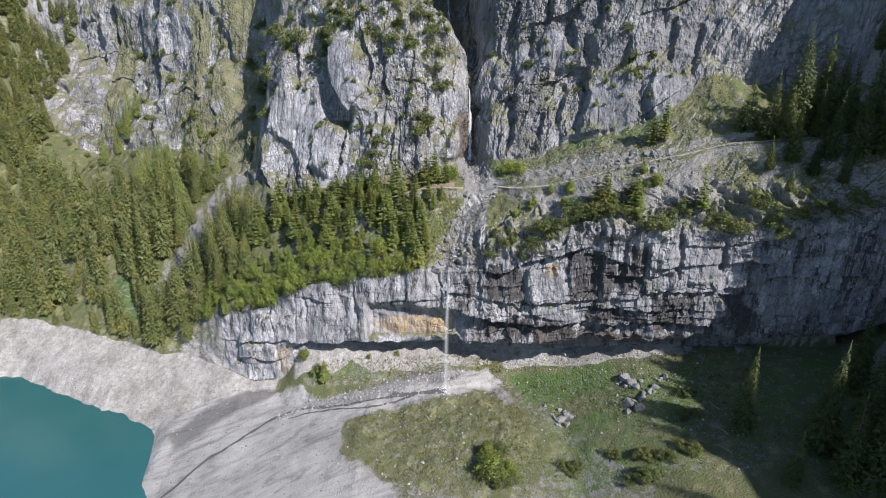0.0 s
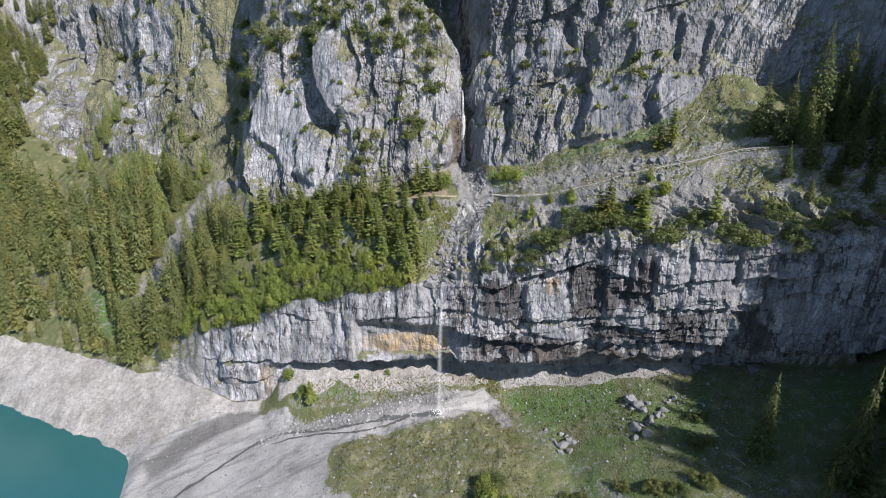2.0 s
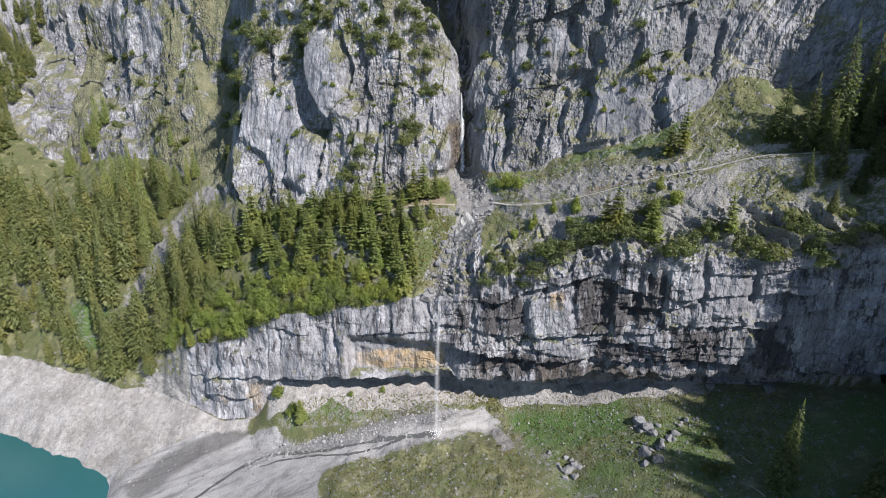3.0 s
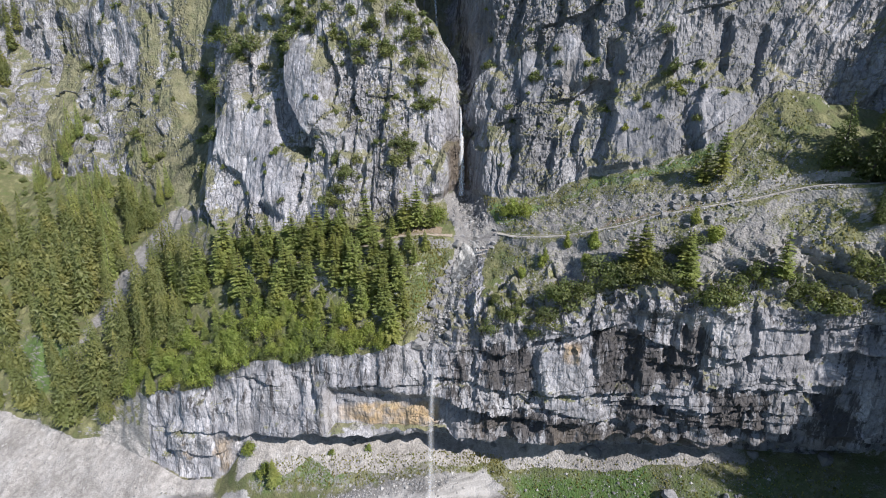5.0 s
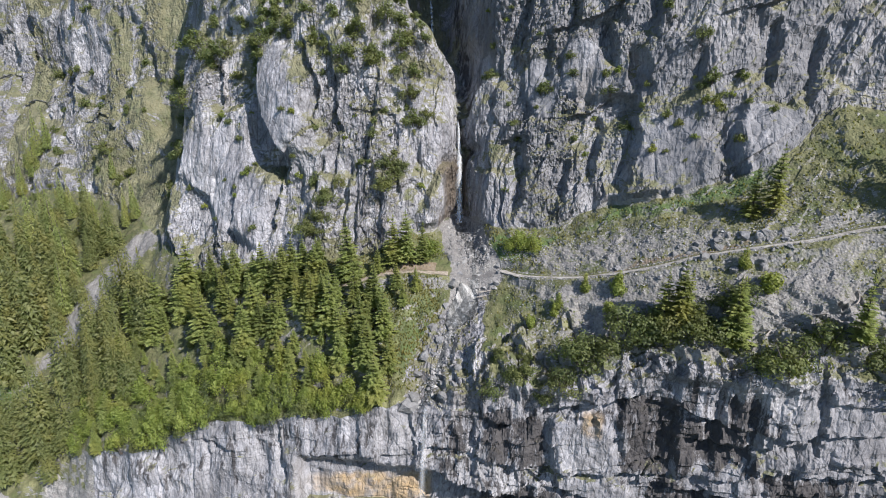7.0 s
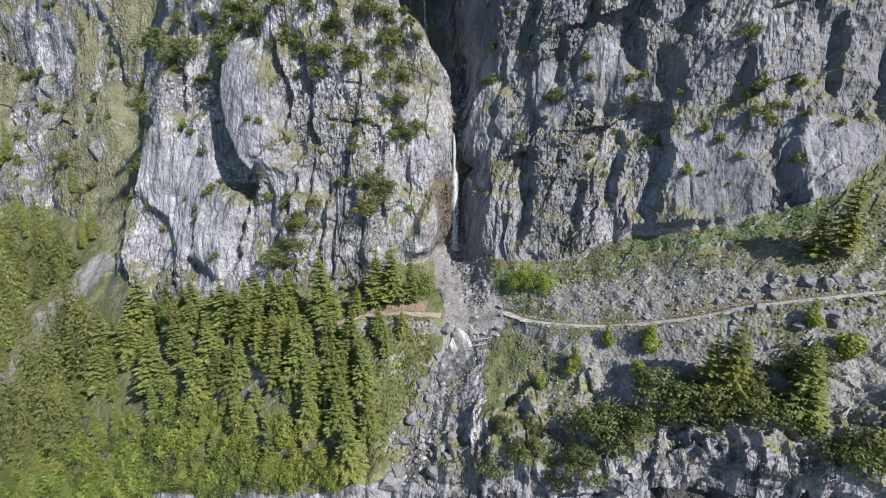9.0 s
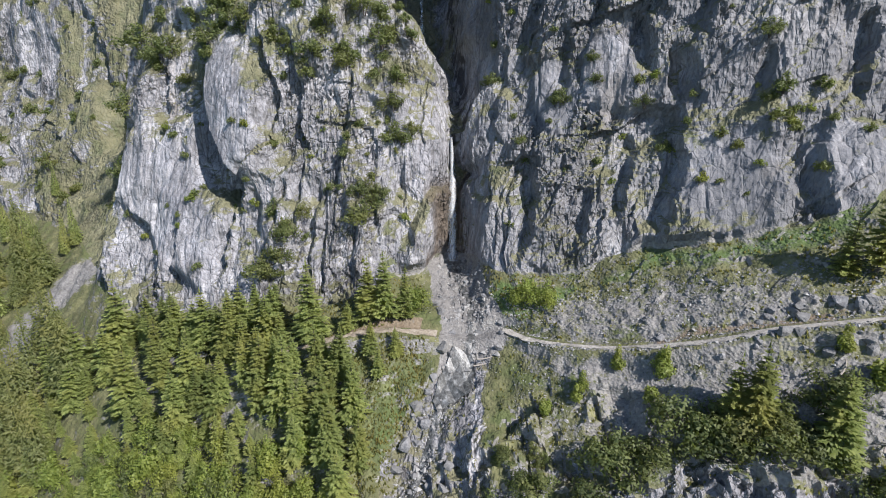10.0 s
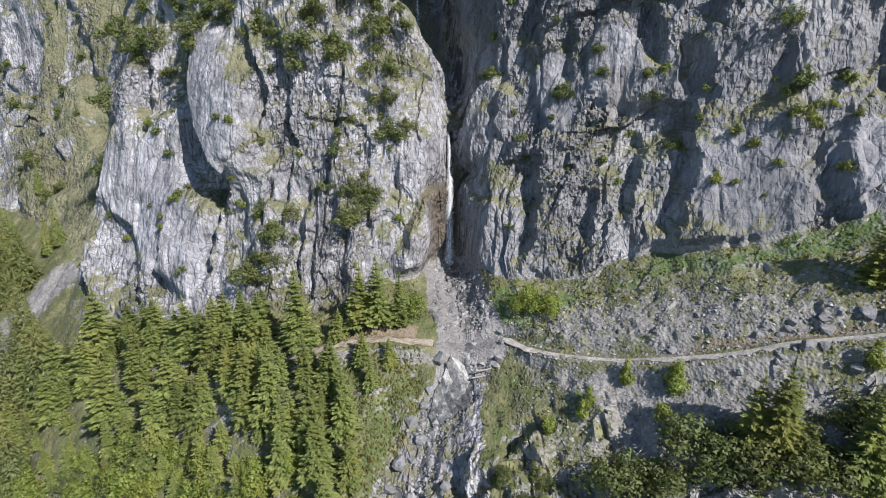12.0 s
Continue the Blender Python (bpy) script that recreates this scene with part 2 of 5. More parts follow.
# broad smooth faces of the walls
CALM = np.clip(face(-37, 119, 7, 15, 0.1) + face(-53, 96, 12, 15, 0.25) + face(-64, 100, 8, 9) + face(54, 109, 7, 9) + face(30, 122, 4, 8) + face(38, 126, 5, 7)
               + face(70, 112, 7, 8), 0, 1) * rock_up
busy = (0.62 + 0.2 * east) * (1 - 0.75 * CALM)
wall_form = (2.0 - 1.2 * east) * (ridged(X / 19 + 0.4 * warp, Y / 40, Z / 60, 3) - 0.4) * (1 - 0.7 * CALM) + (0.9 - 0.3 * east) * (ridged(lean / 6.5 + 0.3 * warp, Y / 12, Z / 22, 4) - 0.4) * busy
wall_form += 0.4 * small * busy * (ridged(lean / 2.4, Y / 4, Z / 8, 5) - 0.4) + (3.4 - 1.4 * east) * (1 - 0.85 * CALM) * h1 + (1.5 - 0.3 * east) * h2 * fits * busy + 0.75 * small * busy * h3 - 0.5 * crack - 0.5 * fine_crack * fits * busy
wall_form += small * busy * ((0.34 - 0.05 * east) * (ridged(lean / 1.7 + 0.3 * warp, Y / 1.7, Z / 2.6, 56) - 0.4) + 0.24 * (ridged(X / 0.95, Y / 0.95, Z / 1.25, 57) - 0.4))
wall_form += east * busy * 0.8 * ridged(X / 9 + Z / 14, Y / 12, Z / 6 - X / 22, 58)
wall_form += 0.16 * CALM * ridged(X / 1.3 + 0.3 * warp, Y / 3, Z / 7, 59) + 1.2 * CALM
wall_form += 2.8 * np.clip(1 - ((X + 36.5 + 0.1 * (Z - 118)) / 8) ** 2 - ((Z - 119) / 17) ** 2, 0, 1) ** 0.7
breaks = np.zeros(X.shape)
# the buttress left of the upper fall: a bulging nose over a deep shaded break, more breaks, short roofs
for line, depth, run, rise in (([(-44.5, 138), (-44, 130), (-43.4, 120), (-42.6, 114.5), (-38.4, 109), (-35.5, 104.5), (-36.5, 100)], 7.0, 7.5, 1.6),
                               ([(-29.6, 131), (-26.8, 122), (-28.7, 111.7), (-33.2, 105.7), (-35.6, 100)], 2.2, 1.3, 0.9),
                               ([(-37, 100), (-38.2, 96), (-40.5, 84)], 2.6, 2.6, 0.3), ([(-68, 112), (-73, 100), (-76, 92), (-74, 82), (-70, 72)], 4.5, 6.0, 0.8),
                               ([(-23.5, 128), (-21, 112)], 2.0, 1.8, 0.4), ([(-13, 110), (-14.5, 92)], 1.5, 1.8, 0.3), ([(-6, 114), (-5, 96)], 1.1, 1.6, 0.2),
                               ([(-18, 103), (-19.5, 88)], 2.0, 2.2, 0.3), ([(-25, 104), (-29, 90)], 2.4, 2.4, 0.4), ([(-10.5, 128), (-11.5, 116)], 1.4, 1.5, 0.2),
                               ([(0, 108), (1.5, 92)], 0.9, 1.4, 0.2), ([(-2.5, 122), (-3, 110)], 1.2, 1.2, 0.3), ([(-16, 96), (-17, 84)], 1.4, 1.4, 0.3), ([(-9, 104), (-9.5, 90)], 1.3, 1.2, 0.3), ([(-21.5, 108), (-23, 96)], 1.6, 1.6, 0.3), ([(4.5, 124), (4, 112)], 0.9, 1.0, 0.3), ([(-50, 92), (-52, 82)], 1.6, 2.0, 0.2), ([(-60, 128), (-58, 112)], 2.6, 3.5, 0.5)):
    breaks += fault(line, depth, run, rise)
for line in ([-20, 117, -14, 116, -8, 116.5], [-16, 124, -9, 123]):
    breaks += ledge(line, 0.5, 1.2, 2.5, 2.5)
breaks -= 2.0 * pillar(5.0, 11, 80, 101, 0.7)
# clefts of the far wall
for x0, d in ((-246, 4.0), (-226, 8.0), (-211, 6.0), (-186, 3.0), (-160, 7.0), (-129, 3.0), (-117, 1.5)):
    slant = 0.22 * math.sin(x0)
    breaks += fault([(x0 - 8 * slant, 84), (x0 + 3 * math.cos(x0), 120), (x0 + 40 * slant, 200)], 0.8 * d, 7.0, 0.4 * d, 0.8)
for line in ([-250, 118, -235, 124, -222, 120], [-215, 108, -200, 112, -186, 106], [-180, 126, -165, 122, -150, 128], [-150, 104, -138, 108, -126, 102], [-236, 96, -222, 100]):
    breaks += ledge(line, 0.8, 1.2, 4.0, 4.0)
# breaks, roofs and hollows of the wall on the other side
for line, depth, run, rise in (([(26.4, 109), (26.6, 104), (25.5, 97), (23, 92)], 3.6, 4.0, 0.6), ([(49.4, 119), (48.6, 113), (47.5, 106), (46.3, 101)], 3.4, 4.5, 1.4),
                               ([(42.4, 114), (41.5, 108), (40, 102)], 3.0, 3.4, 0.5), ([(32, 132), (31.5, 124)], 2.6, 2.6, 0.5), ([(44, 136), (44.6, 128)], 3.4, 2.6, 0.5),
                               ([(36, 105), (34, 98)], 2.4, 3.0, 0.3), ([(60, 129), (58, 121)], 2.0, 2.6, 0.5), ([(66.5, 119), (64, 110)], 1.6, 3.0, 0.4),
                               ([(73, 134), (71, 124)], 2.4, 3.0, 0.6), ([(20.5, 130), (19.5, 114)], 1.6, 1.8, 0.4), ([(28, 144), (26, 132)], 2.2, 2.4, 0.5),
                               ([(54, 146), (52, 134)], 2.6, 3.0, 0.5), ([(38, 146), (37, 136)], 2.0, 2.6, 0.4), ([(80, 132), (77, 120)], 2.0, 3.0, 0.5)):
    breaks += fault(line, depth, run, rise)
for line in ([28, 113.5, 34, 115, 40, 116, 46, 121.5, 53, 126.5], [53, 119.5, 60, 123, 66, 125.5, 72, 128.5],
             [60, 104.5, 68, 111, 76, 118], [30, 134, 40, 137, 50, 143], [62, 136, 72, 139, 82, 146]):
    breaks += ledge(line, 0.5, 0.9, 2.5, 3.0)
breaks += ledge([19, 108, 22, 109.5, 27, 110], 0.5, 2.6, 2.0, 8.0)
breaks -= 8.0 * pillar(46.6, 49.6, 124.5, 128, 0.8)
breaks = rock_up * breaks
gorge = np.exp(-(np.abs(X - 11) / 6.5) ** 4)
D += rock_up * wall_form * np.where(X < -85, 1.3, 1.0) * (1 - 0.25 * gorge)

over_y, over_z = along("overhang", XS)
CALM_LOW = rock_low * np.clip(face(32.5, 58, 6, 5.5) + face(72, 72, 8, 6) + face(34, 49.5, 7, 2.2) + face(92, 62, 12, 6), 0, 1)
bed = Z - over_z[None, :] + 0.9 * fbm(X / 26, Y / 40, Z / 14, 2, 60)
beds = np.zeros(X.shape)
for w, run, a, sd in ((5.2, 34.0, 1.5, 1), (2.4, 19.0, 0.62, 2), (0.8, 11.0, 0.3, 3)):
    k = bed / w + 0.25 * vnoise(X / 22, Y * 0, Z * 0, 70 + sd)
    ki = np.floor(k).astype(np.int64)
    cell = np.floor(X / run + 3.7 * hash3(ki, ki * 0 + sd, ki * 0, 6) + 0.3 * warp).astype(np.int64)
    beds += a * (hash3(ki, cell, ki * 0 + sd, 5) - 0.5) - 0.25 * a * (k - ki)
left_face = 1 - bump01(X, -6, 6)
D += rock_low * (1.0 * fbm(X / 16, Y / 30, Z / 60, 2, 8) + beds * (1 - 0.8 * left_face) * (1 - 0.8 * CALM_LOW) + (1.2 - 0.5 * left_face) * h2 * (1 - 0.8 * CALM_LOW) + (0.6 - 0.4 * left_face) * h3 * (1 - 0.8 * CALM_LOW)
                 + (0.25 - 0.2 * left_face) * ridged(X / 3.2 + 0.2 * warp, Y / 9, Z / 22, 9) - 0.35 * crack * left_face + 0.9 * left_face * fbm(X / 6, Y / 9, Z / 5, 2, 47))
# the hollow with the ochre wall, and the roofed bay beyond the fall
D -= rock_low * 3.4 * bump01(X, -26.5, -24.5) * (1 - bump01(X, 4, 8)) * bump01(Z, 33, 34) * (1 - bump01(Z, 44, 47.5))
for line, out, under, up, down in (([14, 59.5, 18, 60.5, 27, 65.5, 34, 68.5, 42, 71.5], 1.5, 3.6, 2.6, 2.6),
                                   ([1, 52.5, 12, 51.4, 20, 51, 26, 51.6, 34, 53.4, 40, 54.6, 47, 56, 58, 59], 0.9, 2.2, 2.2, 1.6),
                                   ([4, 46, 16, 44, 25, 43.6, 36, 46, 46, 48.2, 63, 50.6, 80, 53], 1.2, 4.2, 4.0, 4.0),
                                   ([58, 60.5, 64, 61.4, 72, 63, 80, 65, 88, 68.4, 98, 70, 110, 71.5], 1.2, 2.6, 4.0, 4.0),
                                   ([45, 70, 56, 68, 63, 68.5, 70, 71, 80, 72, 97, 74], 0.6, 1.5, 2.0, 2.2), ([48, 64, 56, 64.5, 64, 66.5], 0.6, 1.8, 2.0, 2.4),
                                   ([66, 76, 76, 77, 88, 79, 100, 81], 0.5, 1.2, 1.6, 1.8), ([-56, 44, -48, 46, -38, 45], 0.3, 0.8, 1.5, 1.2), ([-22, 47, -12, 48.5, 0, 49], 0.6, 1.2, 2.0, 1.6),
                                   ([-84, 24, -76, 26, -66, 28, -56, 29, -48, 29.5], 1.2, 1.6, 3.0, 2.0), ([-78, 19.5, -70, 21, -64, 20, -56, 22], 0.9, 1.2, 1.5, 1.5)):
    breaks += rock_low * ledge(line, out, under, up, down)
for line, depth, run in (([(37.5, 70), (38.8, 58)], 1.5, 1.6), ([(46.5, 68), (47.5, 56)], 2.2, 2.4), ([(52.6, 74), (53, 62)], 1.8, 2.0), ([(58, 74), (58.6, 62)], 1.8, 2.0),
                         ([(66, 78), (66.5, 66)], 1.6, 2.2), ([(76, 80), (77, 70)], 1.6, 2.4), ([(26.4, 62), (26.6, 52)], 1.6, 2.4), ([(12, 58), (12.6, 48)], 1.6, 2.0),
                         ([(-30.6, 57), (-28.6, 40)], 1.7, 1.5), ([(-48, 48), (-47, 37)], 0.9, 1.6), ([(-62, 42), (-60, 32)], 0.9, 1.8), ([(-12, 58), (-11.5, 47)], 0.8, 1.5), ([(-1.2, 60), (0.4, 47)], 1.6, 2.0)):
    breaks += rock_low * fault(line, depth, run, 0.2)
D += slope * (0.9 * fbm(X / 14, Y / 14, Z / 14, 4, 12) * (1 - 0.5 * bump01(X, 16, 24)) + 0.34 * (1 - 0.55 * bump01(X, 16, 24)) * fbm(X / 2.0, Y / 2.0, Z / 2.0, 3, 13)) * np.where(VV < 1.6, 0.35, 1.0)
ribs = slope * bump01(VV, 6.9, 7.0) * (1 - bump01(VV + 0.35 * warp, 7.25, 7.6)) * bump01(X, 4, 9)
D += ribs * (2.2 * h2 + 0.9 * h3 + 0.6 * (ridged(X / 1.7, Y / 1.7, Z / 2.2, 56) - 0.4))
D += slope * bump01(X, 16, 24) * bump01(VV, 7.0, 7.1) * (0.35 * h2 + 0.4 * h3)
D *= bump01(VV, 0.9, 1.5) * (1 - 0.5 * shape_of("bank", 0.1)) * np.where((X < -78) & (VV < 3.2), 0.3 + 0.7 * bump01(Z, 1.0, 5.0), 1.0) * np.where(VV < 3.1, 1 - 0.8 * (1 - bump01(X, -34, -24)), 1.0)

# the footpath is cut level into the slope
PATH_X = [-54, -50, -42, -38, -30, -22, -15, -9, 0, 8, 18.5, 23, 27.5, 33, 40, 46, 52, 61, 70, 80, 92, 108]
PATH_V = [8.02, 8.06, 8.08, 8.1, 8.08, 8.1, 8.13, 8.12, 7.99, 7.96, 7.98, 7.94, 7.93, 7.94, 7.96, 8.0, 8.09, 8.11, 8.1, 8.12, 8.09, 7.98]


def path_at(x):
    v = np.interp(x, PATH_X, PATH_V)
    r = np.interp(v, V, np.arange(len(V)))
    i = np.minimum(r.astype(int), len(V) - 2)
    f = r - i
    c = np.clip(np.searchsorted(XS, x), 1, NX - 1)
    return Y[i, c] * (1 - f) + Y[i + 1, c] * f, Z[i, c] * (1 - f) + Z[i + 1, c] * f


k9 = np.ones(9) / 9
py_line, pz_line = (np.convolve(np.pad(q, 4, mode="edge"), k9, "valid") for q in path_at(XS))
off = np.abs(Y - py_line[None, :])
level = (1 - bump01(off, 1.35, 3.0)) * bump01(X, -56, -53) * (1 - bump01(X, 106, 112)) * (slope > 0.5)
D *= 1 - level
Z = Z + (pz_line[None, :] - Z) * level
# the stream has washed a shallow trough down to the lip
BED_V = [7.0, 7.16, 7.3, 7.47, 7.6, 7.79, 7.97, 8.3, 8.7, 9.0]
BED_X = [1.6, 2.6, 4.5, 6.0, 9.2, 12.0, 13.2, 13.2, 10.8, 10.4]
bed_mid = np.interp(V, BED_V, BED_X)[:, None]
trough = np.exp(-((X - bed_mid) / 4.5) ** 2) * bump01(VV, 6.7, 7.0) * (1 - bump01(VV, 8.8, 9.1))
D -= 1.6 * trough + 1.2 * trough * (1 - level) * np.abs(h3)
D *= np.clip(1.45 - np.abs(BN[0]), 0.35 + 0.45 * gorge, 1.0)
PX, PY, PZ = X + BN[0] * D, Y + BN[1] * D - breaks * (1 - level), Z + BN[2] * D


def spot(x, v):
    """The surface at x and strip height v (a number of lines and a fraction)."""
    r = np.interp(v, V, np.arange(len(V)))
    c = np.interp(x, XS, np.arange(NX))
    i, j = int(r), int(c)
    i, j = min(i, len(V) - 2), min(j, NX - 2)
    a, b = r - i, c - j
    f = lambda q: float(q[i, j] * (1 - a) * (1 - b) + q[i + 1, j] * a * (1 - b) + q[i, j + 1] * (1 - a) * b + q[i + 1, j + 1] * a * b)
    return Vector((f(PX), f(PY), f(PZ)))


# ---- materials ----
def material(name):
    m = bpy.data.materials.new(name)
    m.use_nodes = True
    return m, m.node_tree, m.node_tree.nodes["Principled BSDF"]


def plain(name, colour, rough=0.8):
    m, t, b = material(name)
    b.inputs["Base Color"].default_value = (*colour, 1)
    b.inputs["Roughness"].default_value = rough
    return m


def node(t, kind, **values):
    n = t.nodes.new(kind)
    for key, value in values.items():
        n.inputs[key.replace("_", " ")].default_value = value
    return n


def coords(t, scale=(1, 1, 1)):
    geo = t.nodes.new("ShaderNodeNewGeometry")
    m = t.nodes.new("ShaderNodeVectorMath")
    m.operation = "MULTIPLY"
    m.inputs[1].default_value = scale
    t.links.new(geo.outputs["Position"], m.inputs[0])
    return m.outputs[0]


def noise_of(t, vec, scale, detail=4, rough=0.55, distortion=0.0):
    n = node(t, "ShaderNodeTexNoise", Scale=scale, Detail=detail, Roughness=rough, Distortion=distortion)
    t.links.new(vec, n.inputs["Vector"])
    return n.outputs["Fac"]


def chips(t, vec, scale):
    """Angular broken faces."""
    n = t.nodes.new("ShaderNodeTexVoronoi")
    n.distance = "MANHATTAN"
    n.inputs["Scale"].default_value = scale
    t.links.new(vec, n.inputs["Vector"])
    return n.outputs["Distance"]


def creases(t, vec, scale, detail=4):
    n = node(t, "ShaderNodeTexNoise", Scale=scale, Detail=detail, Roughness=0.62, Lacunarity=2.1)
    n.noise_type = "RIDGED_MULTIFRACTAL"
    n.inputs["Offset"].default_value = 0.9
    n.inputs["Gain"].default_value = 1.6
    t.links.new(vec, n.inputs["Vector"])
    return n.outputs["Fac"]


def noise_colour(t, vec, scale):
    n = node(t, "ShaderNodeTexNoise", Scale=scale, Detail=3)
    t.links.new(vec, n.inputs["Vector"])
    return n.outputs["Color"]


def cells_of(t, vec, scale, feature="DISTANCE_TO_EDGE", out="Distance"):
    n = t.nodes.new("ShaderNodeTexVoronoi")
    n.feature = feature
    n.inputs["Scale"].default_value = scale
    t.links.new(vec, n.inputs["Vector"])
    return n.outputs[out]


def ramp(t, fac, *stops):
    r = t.nodes.new("ShaderNodeValToRGB")
    els = r.color_ramp.elements
    while len(els) < len(stops):
        els.new(0.5)
    for e, (p, c) in zip(els, stops):
        e.position = p
        e.color = (c, c, c, 1) if isinstance(c, (int, float)) else (*c, 1)
    t.links.new(fac, r.inputs[0])
    return r.outputs[0]


def mix(t, fac, a, b, kind="MIX"):
    m = t.nodes.new("ShaderNodeMix")
    m.data_type, m.blend_type = "RGBA", kind
    for sock, val in ((m.inputs[0], fac), (m.inputs[6], a), (m.inputs[7], b)):
        if isinstance(val, tuple):
            sock.default_value = (*val, 1)
        elif isinstance(val, (int, float)):
            sock.default_value = val
        else:
            t.links.new(val, sock)
    return m.outputs[2]


def calc(t, op, a, b=0.0):
    m = t.nodes.new("ShaderNodeMath")
    m.operation = op
    for sock, val in zip(m.inputs, (a, b)):
        if isinstance(val, (int, float)):
            sock.default_value = val
        else:
            t.links.new(val, sock)
    return m.outputs[0]


def attr(t, name):
    n = t.nodes.new("ShaderNodeAttribute")
    n.attribute_name = name
    return n.outputs["Fac"]


def bump(t, b, height, strength, distance):
    n = node(t, "ShaderNodeBump", Strength=strength, Distance=distance)
    t.links.new(height, n.inputs["Height"])
    t.links.new(n.outputs[0], b.inputs["Normal"])
    return n


def upness(t):
    geo = t.nodes.new("ShaderNodeNewGeometry")
    sep = t.nodes.new("ShaderNodeSeparateXYZ")
    t.links.new(geo.outputs["Normal"], sep.inputs[0])
    return sep.outputs[2]


GRASS_DARK, GRASS_PALE, LUSH = (0.080, 0.098, 0.034), (0.195, 0.192, 0.096), (0.052, 0.112, 0.024)


def turf(t, vec):
    """Colour of rough alpine grass."""
    a = ramp(t, noise_of(t, vec, 0.22, 5, 0.6), (0.35, GRASS_DARK), (0.52, (0.096, 0.095, 0.044)), (0.68, GRASS_PALE))
    return mix(t, ramp(t, noise_of(t, vec, 1.9, 4, 0.7), (0.35, 0.0), (0.75, 0.5)), a, (0.050, 0.066, 0.020))


def make_rock():
    m, t, b = material("limestone")
    flat, tall = coords(t), coords(t, (1, 1, 0.28))
    grey = ramp(t, noise_of(t, flat, 0.055, 5, 0.6), (0.30, (0.180, 0.180, 0.198)), (0.5, (0.262, 0.261, 0.279)), (0.68, (0.332, 0.330, 0.343)))
    streak = ramp(t, noise_of(t, tall, 0.5, 6, 0.65, 0.6), (0.28, 0.50), (0.44, 0.97), (0.75, 1.10))
    c = mix(t, 1.0, grey, streak, "MULTIPLY")
    grain = ramp(t, noise_of(t, flat, 1.5, 4.5, 0.75), (0.30, 0.46), (0.46, 0.98), (0.72, 1.22))
    c = mix(t, 0.75, c, grain, "MULTIPLY")
    speck = ramp(t, noise_of(t, coords(t, (1, 1, 0.7)), 3.8, 2, 0.7), (0.34, 0.55), (0.5, 1.04), (0.66, 1.38))
    c = mix(t, 0.36, c, speck, "MULTIPLY")
    block = cells_of(t, mix(t, 0.3, coords(t, (1, 1, 0.5)), noise_colour(t, flat, 0.5)), 0.42, "F1", "Color")
    c = mix(t, 0.75, c, ramp(t, block, (0.15, 0.66), (0.5, 1.0), (0.85, 1.26)), "MULTIPLY")
    sliver = cells_of(t, mix(t, 0.25, coords(t, (1, 1, 0.22)), noise_colour(t, flat, 0.9)), 1.15, "F1", "Color")
    c = mix(t, 0.6, c, ramp(t, sliver, (0.15, 0.66), (0.5, 1.0), (0.85, 1.22)), "MULTIPLY")
    # joints and fissures
    crack = cells_of(t, mix(t, 0.4, coords(t, (1, 1, 0.45)), noise_colour(t, flat, 0.9)), 0.85)
    c = mix(t, calc(t, "MULTIPLY", ramp(t, crack, (0.0, 0.8), (0.05, 0.0)), ramp(t, noise_of(t, flat, 0.25, 3), (0.4, 0.0), (0.6, 1.0))), c, (0.070, 0.070, 0.075))
    slim = coords(t, (1, 1, 0.14))
    bold = calc(t, "MINIMUM", calc(t, "MAXIMUM", calc(t, "ADD", attr(t, "rough"), 0.62), 0.0), 1.0)
    joint = cells_of(t, mix(t, 0.35, slim, noise_colour(t, tall, 0.6)), 0.5)
    c = mix(t, calc(t, "MULTIPLY", bold, ramp(t, joint, (0.0, 0.85), (0.035, 0.0))), c, (0.062, 0.062, 0.065))
    # greys the rock by place: its own tone, plus dim light painted in
    c = mix(t, calc(t, "MULTIPLY", attr(t, "tone_and_shade"), ramp(t, noise_of(t, flat, 0.10, 6, 0.7), (0.35, 0.15), (0.65, 0.75))), c, (0.135, 0.138, 0.150))
    # brownish and yellow stains
    stain = ramp(t, noise_of(t, tall, 0.14, 4, 0.6, 0.4), (0.60, 0.0), (0.75, 0.32))
    c = mix(t, stain, c, (0.223, 0.180, 0.124))
    # moss and grass on what lies flat enough
    up = calc(t, "ADD", calc(t, "MULTIPLY", upness(t), 0.8), calc(t, "MULTIPLY", calc(t, "SUBTRACT", noise_of(t, flat, 0.085, 7, 0.72), 0.5), 2.6))
    green = ramp(t, calc(t, "ADD", up, attr(t, "plants")), (0.47, 0.0), (0.64, 0.92))
    c = mix(t, green, c, mix(t, ramp(t, noise_of(t, flat, 0.16, 4, 0.6), (0.40, 0.15), (0.60, 0.75)), turf(t, flat), (0.168, 0.160, 0.090)))
    # water streaks, wet rock, painted recess shade and ochre breaks where the cliff has them
    thin = coords(t, (1, 1, 0.09))
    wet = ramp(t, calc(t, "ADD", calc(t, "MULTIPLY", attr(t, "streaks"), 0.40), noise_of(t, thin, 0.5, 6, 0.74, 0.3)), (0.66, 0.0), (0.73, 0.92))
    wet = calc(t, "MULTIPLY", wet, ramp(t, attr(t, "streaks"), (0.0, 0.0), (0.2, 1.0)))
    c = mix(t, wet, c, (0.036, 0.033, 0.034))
    warm = calc(t, "MULTIPLY", attr(t, "ochre"), ramp(t, noise_of(t, flat, 0.35, 4, 0.6), (0.30, 0.25), (0.55, 1.0)))
    c = mix(t, warm, c, mix(t, noise_of(t, flat, 0.9, 4), (0.260, 0.161, 0.068), (0.384, 0.310, 0.205)))
    c = mix(t, attr(t, "damp_and_shade"), c, (0.098, 0.076, 0.055))
    t.links.new(c, b.inputs["Base Color"])
    b.inputs["Roughness"].default_value = 0.82
